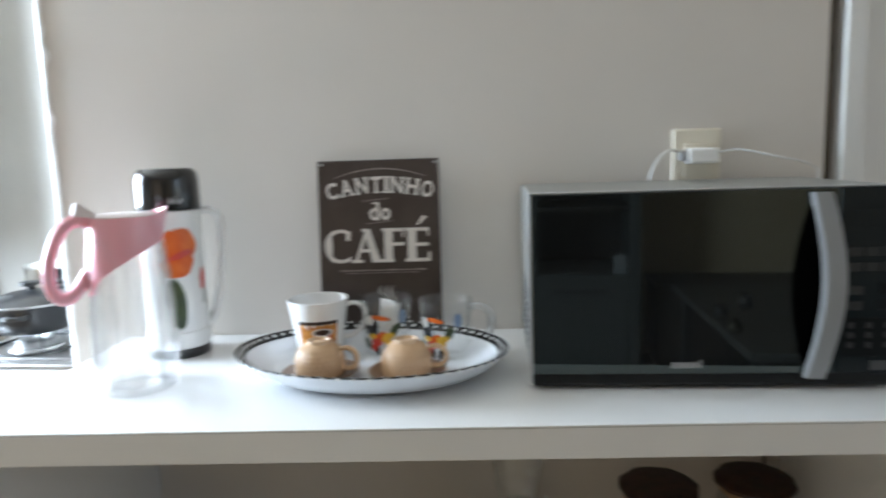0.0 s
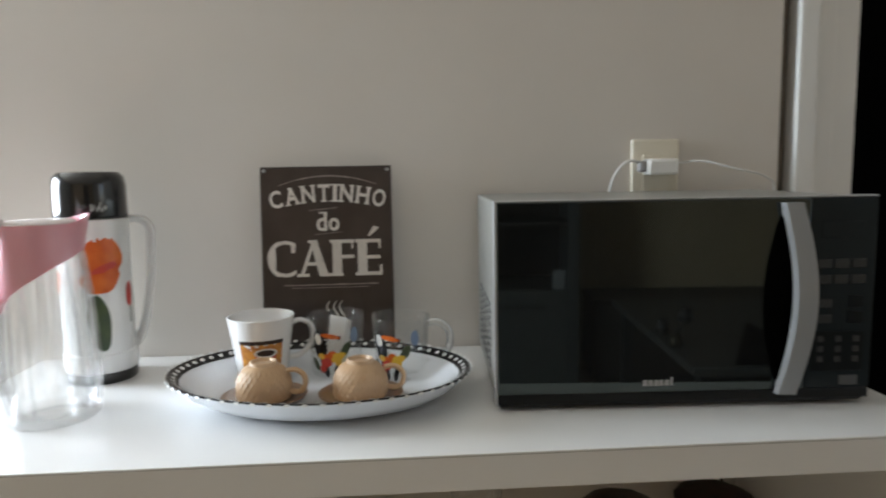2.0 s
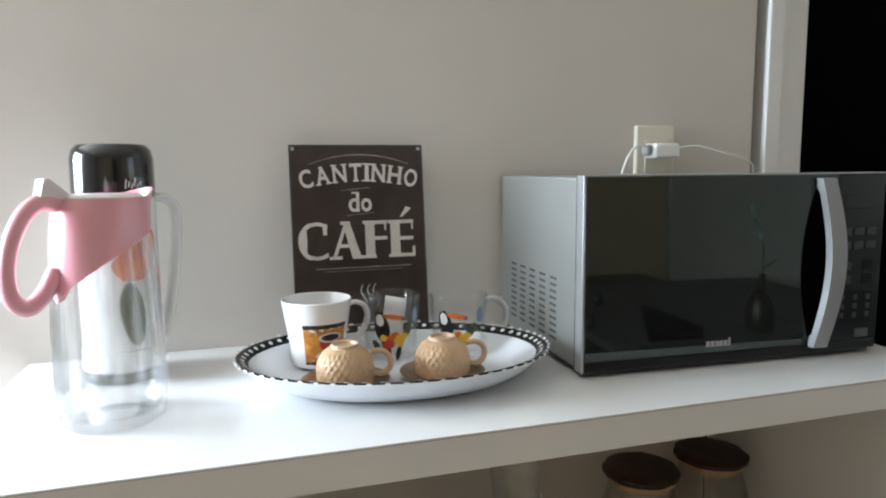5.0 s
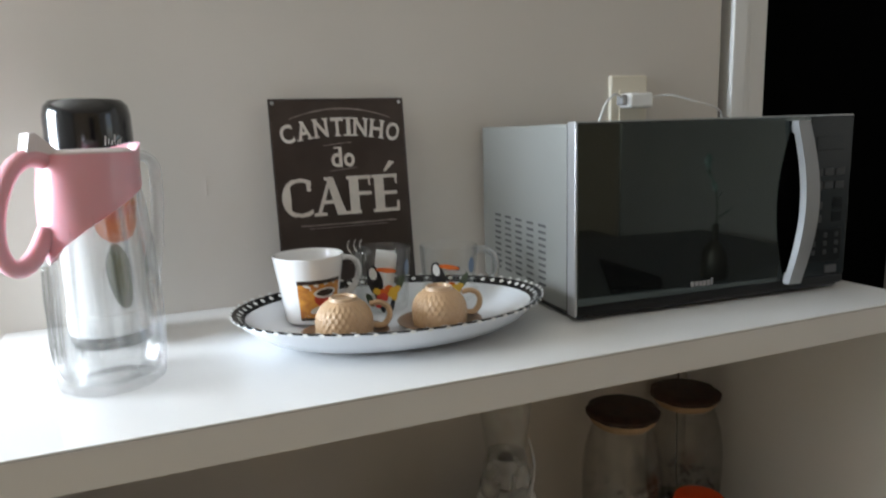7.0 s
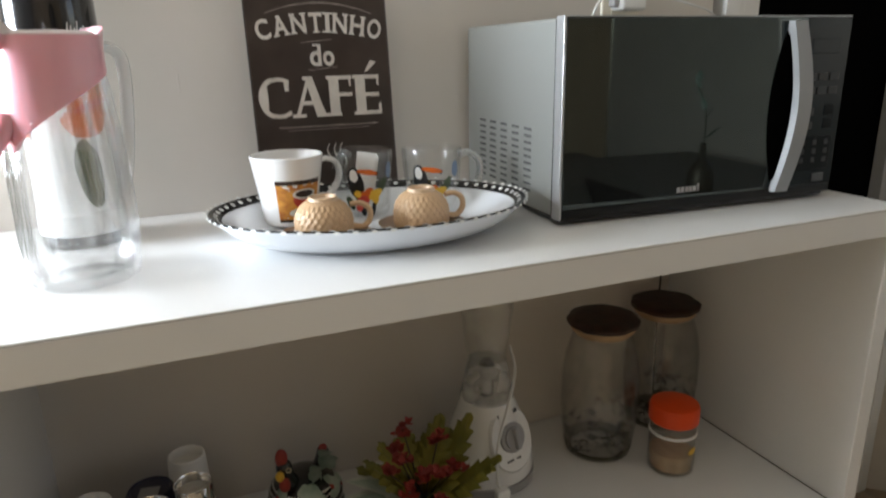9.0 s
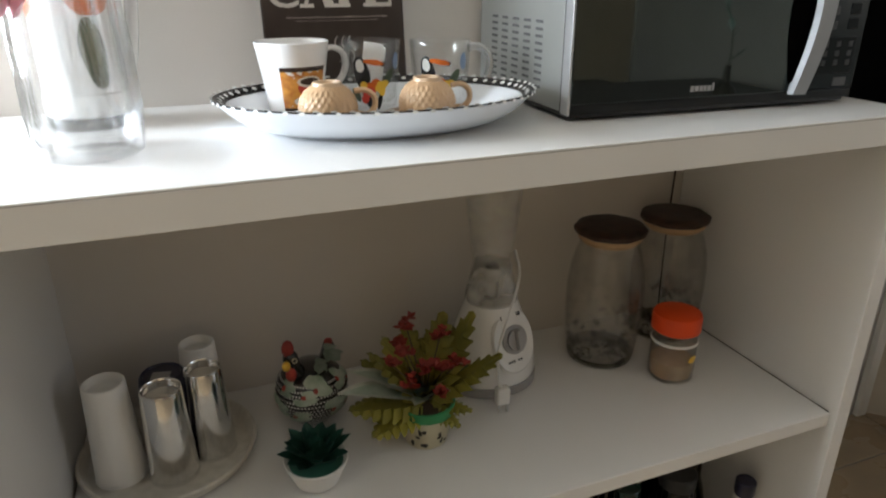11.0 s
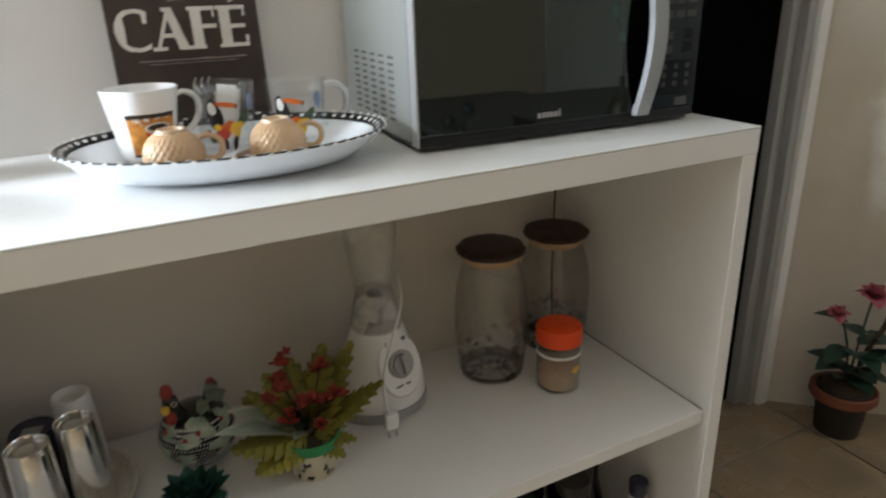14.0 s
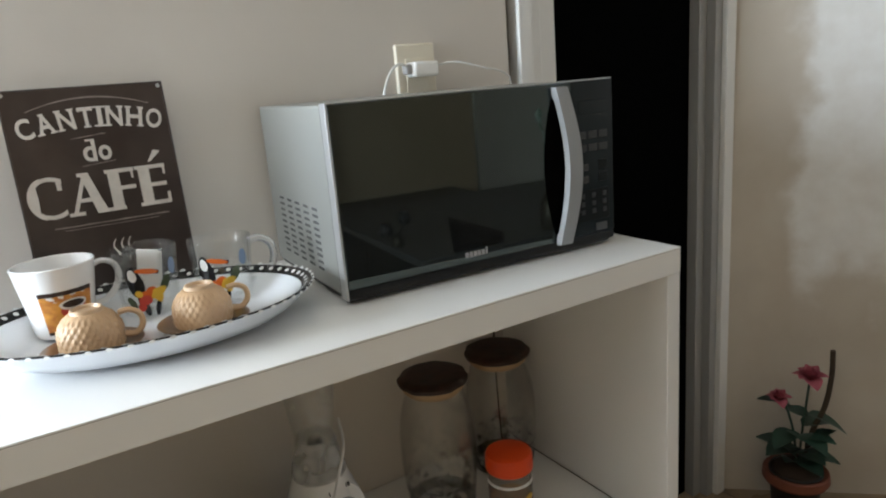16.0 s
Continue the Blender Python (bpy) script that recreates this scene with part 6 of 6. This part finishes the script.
# ---- kitchen beyond the partition ----
def stove(m):
    t = thing("gas_stove", m, "white enamelled gas stove with stainless top", "stove")
    L, D, H = 0.50, 0.50, 0.94
    part("body", box(0.030, L, 0, D, 0.05, H - 0.012, 0.006), ENAMEL, t, "white enamelled side panel")
    part("front", box(0, 0.0285, -0.004, D + 0.004, 0.05, H - 0.004, 0.013, 4), ENAMEL, t, "white rounded front")
    part("plinth", box(0.05, L - 0.03, 0.03, D - 0.03, 0, 0.049), BLACK_MATTE, t)
    top = box(0.004, L, -0.003, D + 0.003, H - 0.0115, H, 0.005, 3)
    part("cooktop", top, STOVE_STEEL, t, "worn stainless cooktop")
    rim = box(0.03, L - 0.02, 0.025, 0.035, H, H + 0.006, 0.002)
    box(0.03, L - 0.02, D - 0.035, D - 0.025, H, H + 0.006, 0.002, bm=rim)
    box(0.03, 0.04, 0.035, D - 0.035, H, H + 0.006, 0.002, bm=rim)
    part("cooktop_rim", rim, STOVE_STEEL, t)
    for bx, by in ((0.14, 0.14), (0.37, 0.14), (0.14, 0.36), (0.37, 0.36)):
        bu = part("burner", lathe([(0, H), (0.058, H), (0.056, H + 0.004), (0.045, H + 0.007), (0.045, H + 0.018), (0.040, H + 0.022), (0, H + 0.022)], 32), CHROME, t, "shiny burner")
        bu.location = (bx, by, 0)
        g = bmesh.new()
        for a in range(4):
            w = a * math.pi / 2 + 0.78
            c, s = math.cos(w), math.sin(w)
            tube(spline([(0.030 * c, 0.030 * s, H + 0.040), (0.080 * c, 0.080 * s, H + 0.040), (0.098 * c, 0.098 * s, H + 0.036), (0.102 * c, 0.102 * s, H + 0.001)], 4), 0.0028, 6, bm=g)
        ring = [(0.100 * math.cos(k * 0.3927), 0.100 * math.sin(k * 0.3927), H + 0.004) for k in range(17)]
        tube(ring, 0.0028, 6, bm=g)
        part("grate", g, IRON, t, "black iron grate").location = (bx, by, 0)
    return t


SM = pose(-0.968, 1.668, 0, 0, 0, -5)
stove(SM)


def cook_pot(m, r, h, material, label, lid):
    t = thing("cooking_pot", m, label, "cooking pot")
    part("pan", lathe([(0, 0), (r * 0.80, 0), (r * 0.90, 0.006), (r, h * 0.5), (r * 1.02, h - 0.004), (r * 1.05, h), (r * 1.02, h + 0.001), (r * 0.98, h - 0.004), (r * 0.86, 0.012), (0, 0.008)], 44), material, t)
    for a in (-1.25, -1.25 + math.pi):
        c, s = math.cos(a), math.sin(a)
        part("handle", tube(spline([(r * c - 0.022 * s, r * s + 0.022 * c, h * 0.72), ((r + 0.03) * c - 0.018 * s, (r + 0.03) * s + 0.018 * c, h * 0.76), ((r + 0.03) * c + 0.018 * s, (r + 0.03) * s - 0.018 * c, h * 0.76), (r * c + 0.022 * s, r * s - 0.022 * c, h * 0.72)], 5), 0.006, 8), BLACK_MATTE, t)
    if lid:
        part("lid", lathe([(0, h + 0.002), (r * 1.06, h + 0.002), (r * 1.07, h + 0.006), (r * 0.95, h + 0.014), (r * 0.6, h + 0.025), (r * 0.2, h + 0.030), (0, h + 0.031)], 44), material, t, "domed black lid")
        part("lid_band", lathe([(r * 1.07, h), (r * 1.085, h + 0.001), (r * 1.085, h + 0.004), (r * 1.07, h + 0.005)], 44), CHROME, t, "bright lid edge")
        part("lid_knob", lathe([(0, h + 0.031), (0.010, h + 0.031), (0.011, h + 0.038), (0.022, h + 0.043), (0.022, h + 0.050), (0, h + 0.052)], 24), BLACK_MATTE, t)
    return t


cook_pot(SM @ pose(0.14, 0.14, 0.983), 0.088, 0.066, POT_BLACK, "black enamelled pot with domed lid on the stove", True)
cook_pot(SM @ pose(0.085, 0.35, 0.983), 0.098, 0.128, STEEL, "bright aluminium pan on the back burner", False)


def water_jug(m):
    prof = [(0, 0), (0.120, 0), (0.133, 0.010), (0.136, 0.030)]
    for k in range(4):
        z = 0.045 + 0.085 * k
        prof += [(0.136, z), (0.1325, z + 0.014), (0.1325, z + 0.024), (0.136, z + 0.038), (0.136, z + 0.070)]
    prof += [(0.133, 0.385), (0.110, 0.425), (0.060, 0.452), (0.030, 0.465), (0.028, 0.495), (0, 0.495)]
    t = thing("water_bottle", m, "large blue water cooler bottle on the tiled floor", "water bottle")
    part("bottle", lathe(prof, 44), BLUE_JUG, t)
    part("cap", lathe([(0, 0.4955), (0.031, 0.4955), (0.033, 0.480), (0.034, 0.480), (0.033, 0.505), (0, 0.507)], 28), WHITE_PLASTIC, t, "white cap")
    return t


water_jug(pose(-2.205, 2.800, 0) @ Matrix.Diagonal((1, 1, 0.93, 1)))

# open shutter leaf of white boards beside the window
sl = thing("window_shutter", pose(-1.975, 2.98, 1.045, 0, 0, 177), "white painted wooden shutter leaf standing open", "shutter", **SETTING)
x = 0.0
for w in (0.16, 0.15, 0.15):
    part("board", box(x, x + w - 0.003, -0.013, 0.013, 0, 1.15, 0.002), SHUTTER, sl)
    x += w
for z in (0.12, 0.95):
    part("batten", box(0.02, 0.44, -0.033, -0.0135, z, z + 0.09, 0.003), SHUTTER, sl)
cl = bmesh.new()
prs = []
for i in range(9):
    row = []
    for j in range(7):
        u, v = i / 8, j / 6
        row.append(cl.verts.new((-0.045 + 0.09 * u * (1 - 0.25 * v), 0.008 * math.sin(9 * u + 2 * v), -0.15 * v * (0.55 + 0.45 * u) - 0.002)))
    prs.append(row)
for p, q in zip(prs, prs[1:]):
    for j in range(6):
        cl.faces.new((p[j], q[j], q[j + 1], p[j + 1]))
bmesh.ops.solidify(cl, geom=cl.faces[:], thickness=0.003)
solo("orange_cloth", cl, ORANGE_CLOTH, pose(-2.000, 2.955, 1.045) @ Matrix.Scale(0.85, 4), "orange-red cloth hanging under the shutter", "cloth")

# plank door in the far wall
pd = thing("door_1", pose(-2.46, 3.40, 0), "old grey painted plank door in the far wall", "door", **SETTING)
x = 0.0
for w in (0.115, 0.11, 0.105):
    part("plank", box(x, x + w - 0.004, 0.0, 0.026, 0.22, 2.10, 0.003), PLANK, pd)
    x += w
part("threshold", box(0, 0.33, -0.01, 0.048, 0.0, 0.16, 0.004), TERRACOTTA, pd, "brick-red threshold")
part("top_rail", box(-0.02, 0.40, -0.012, 0.026, 2.105, 2.16, 0.004), TABLE_WOOD, pd, "dark top rail")
part("jamb", box(0.332, 0.362, -0.015, 0.048, 0.0, 2.10, 0.004), PLANK, pd)
part("latch", tube(spline([(0.340, -0.020, 1.975), (0.335, -0.032, 1.96), (0.350, -0.036, 1.93), (0.345, -0.020, 1.915)], 4), 0.011, 8), BLACK_MATTE, pd, "black iron hook")
solo("wall_pier", box(-2.478, -2.47 + 0.06, 3.20, 3.448, 0, 2.7), WALL_WHITE, I, "pale painted pier beside the plank door", "wall", smooth=False, **SETTING)


# ---- table behind the walk, mirrored in the oven door ----
dt = thing("dining_table", pose(1.62, -0.72, 0), "dark wooden table with vases", "table")
part("tabletop", box(-0.63, 0.75, -0.62, 0.52, 0.69, 0.72, 0.006), TABLE_WOOD, dt)
for lx in (-0.57, 0.68):
    for ly in (-0.55, 0.46):
        part("leg", box(lx - 0.025, lx + 0.025, ly - 0.025, ly + 0.025, 0, 0.6895, 0.005), BLACK_MATTE, dt)
bv = thing("bottle_vase", pose(1.62, -0.29, 0.72), "bronze bottle vase holding a single pale twig", "vase")
part("vase", lathe([(0, 0), (0.044, 0), (0.050, 0.010), (0.051, 0.060), (0.046, 0.105), (0.030, 0.135), (0.013, 0.150), (0.011, 0.205), (0.013, 0.210), (0, 0.208)], 32), BRONZE, bv)
part("twig", tube(spline([(0, 0, 0.18), (0.004, 0, 0.26), (-0.008, 0.004, 0.34), (-0.045, 0, 0.43)], 6), 0.0025, 6), STEM, bv)
part("leaf", leaf(0.075, 0.034, 0.2, 0.2, 6), LEAF_DARK, bv, "dark leaf").matrix_basis = Matrix.Translation((0, 0, 0.225)) @ Matrix.Rotation(radians(30), 4, "Z") @ Matrix.Rotation(-0.5, 4, "Y")
for x, z, az in ((0.0, 0.30, 40), (-0.006, 0.33, 150), (-0.02, 0.37, 200), (-0.035, 0.41, 170), (-0.045, 0.43, 120)):
    part("blossom", leaf(0.055, 0.026, 0.2, 0.3, 6), LEAF_PALE, bv, "pale grey-green blossom").matrix_basis = Matrix.Translation((x, 0, z)) @ Matrix.Rotation(radians(az), 4, "Z") @ Matrix.Rotation(-0.9, 4, "Y")
pvs = thing("flower_vase", pose(1.02, -0.47, 0.72), "small dark vase with dried round seed heads", "vase")
part("vase", lathe([(0, 0), (0.022, 0), (0.026, 0.012), (0.024, 0.03), (0.013, 0.042), (0.015, 0.048), (0, 0.046)], 24), BRONZE, pvs)
for dx, h in ((-0.05, 0.060), (0.03, 0.098)):
    st2 = part("stem", tube(spline([(0, 0, 0.04), (dx * 0.5, 0, h * 0.6), (dx, 0.01, h)], 6), 0.0025, 6), BLACK_MATTE, pvs)
    part("seed_head", lathe([(0, h - 0.02), (0.022, h - 0.008), (0.027, h + 0.010), (0.018, h + 0.030), (0.021, h + 0.040), (0, h + 0.036)], 18), BLACK_MATTE, st2).location = (dx, 0.01, 0)
lt = thing("laptop_sleeve", pose(0, 0, 0.72), "flat black laptop sleeve lying on the table", "laptop sleeve")
sv = bmesh.new()
lo = [sv.verts.new((x, y, 0.0)) for x, y in ((1.385, -0.745), (1.40, -0.31), (1.34, -0.215), (1.13, -0.215))]
hi = [sv.verts.new((v.co.x, v.co.y, 0.020)) for v in lo]
sv.faces.new(lo[::-1])
sv.faces.new(hi)
for k in range(4):
    sv.faces.new((lo[k], lo[(k + 1) % 4], hi[(k + 1) % 4], hi[k]))
bmesh.ops.recalc_face_normals(sv, faces=sv.faces[:])
bmesh.ops.bevel(sv, geom=sv.edges[:], offset=0.004, segments=2, profile=0.5, affect="EDGES")
part("sleeve", sv, SHADE_AND_SLEEVE_BLACK, lt)

cb = thing("cupboard", pose(0.33, -2.595, 0), "tall grey cupboard with an open niche above a drawer front", "cupboard")
part("side_panel", box(0, 0.03, 0, 0.575, 0, 2.1, 0.002), CUPBOARD_GREY, cb)
part("side_panel", box(0.59, 0.62, 0, 0.575, 0, 2.1, 0.002), CUPBOARD_GREY, cb)
part("back_panel", box(0.031, 0.589, 0, 0.02, 0.1, 2.1), CABINET_WOOD, cb)
for z in (0.06, 0.62, 1.02, 1.5, 2.06):
    part("shelf", box(0.031, 0.589, 0.021, 0.565, z, z + 0.025, 0.002), CABINET_WOOD if 0.7 < z < 2 else CUPBOARD_GREY, cb)
part("stile", box(0.555, 0.619, 0.5755, 0.595, 0.02, 2.1, 0.002), CUPBOARD_GREY, cb)
df = part("drawer_front", box(0.004, 0.553, 0.5755, 0.595, 0.05, 0.645, 0.003), CUPBOARD_GREY, cb)
part("slot_handle", box(0.12, 0.43, 0.5945, 0.5985, 0.535, 0.556, 0.001), BLACK_MATTE, df, "dark slot handle")
solo("paper_tag", box(0.47, 0.545, 0.560, 0.563, 0.645, 0.76, 0.001), GREY_PLASTIC, pose(0.33, -2.595, 0), "small grey printed card standing in the cupboard niche", "card")

# invented dark furniture, added to darken what the oven door mirrors
sb = thing("sideboard", pose(1.08, -2.595, 0), "added low dark sideboard that darkens the oven door's reflection", "sideboard")
part("body", box(0, 1.28, 0, 0.36, 0.06, 0.52, 0.004), CABINET_WOOD, sb)
part("top", box(-0.012, 1.292, 0, 0.385, 0.521, 0.548, 0.005), CABINET_WOOD, sb)
part("plinth", box(0.03, 1.25, 0.02, 0.33, 0, 0.0595), BLACK_MATTE, sb)
for k in range(3):
    part("door", box(0.008 + 0.424 * k, 0.424 * (k + 1) - 0.002, 0.361, 0.379, 0.07, 0.512, 0.003), CABINET_WOOD, sb)

# ---- floor of separate tiles ----
fl = solo("floor", box(-2.60, 2.72, -2.72, 3.57, -0.06, -0.004), GROUT, I, "pale ceramic tile floor with dark joints", "floor", smooth=False, **SETTING)
TS = 0.455
FX0, FX1, FY0, FY1 = -2.56, 2.70, -2.68, 3.53


def tile_box(w, d, glaze):
    return to_mesh("tile", box(0.002, w - 0.003, 0.002, d - 0.003, -0.0035, 0.0, 0.0015, 1), glaze, smooth=False)


tile_me, pale_me = tile_box(TS, TS, TILE), tile_box(TS, TS, TILE_PALE)
for i in range(-10, 4):
    for j in range(-9, 7):
        x, y = 1.200 + TS * i, 0.890 + TS * j
        x0, x1, y0, y1 = max(x, FX0), min(x + TS, FX1), max(y, FY0), min(y + TS, FY1)
        if x1 - x0 < 0.02 or y1 - y0 < 0.02:
            continue
        whole = x1 - x0 > TS - 0.001 and y1 - y0 > TS - 0.001
        kitchen = x1 < -0.4 and y0 > 1.5
        tl = new("tile", (pale_me if kitchen else tile_me) if whole else tile_box(x1 - x0, y1 - y0, TILE_PALE if kitchen else TILE))
        tl.parent = fl
        tl.location = (x0, y0, 0)
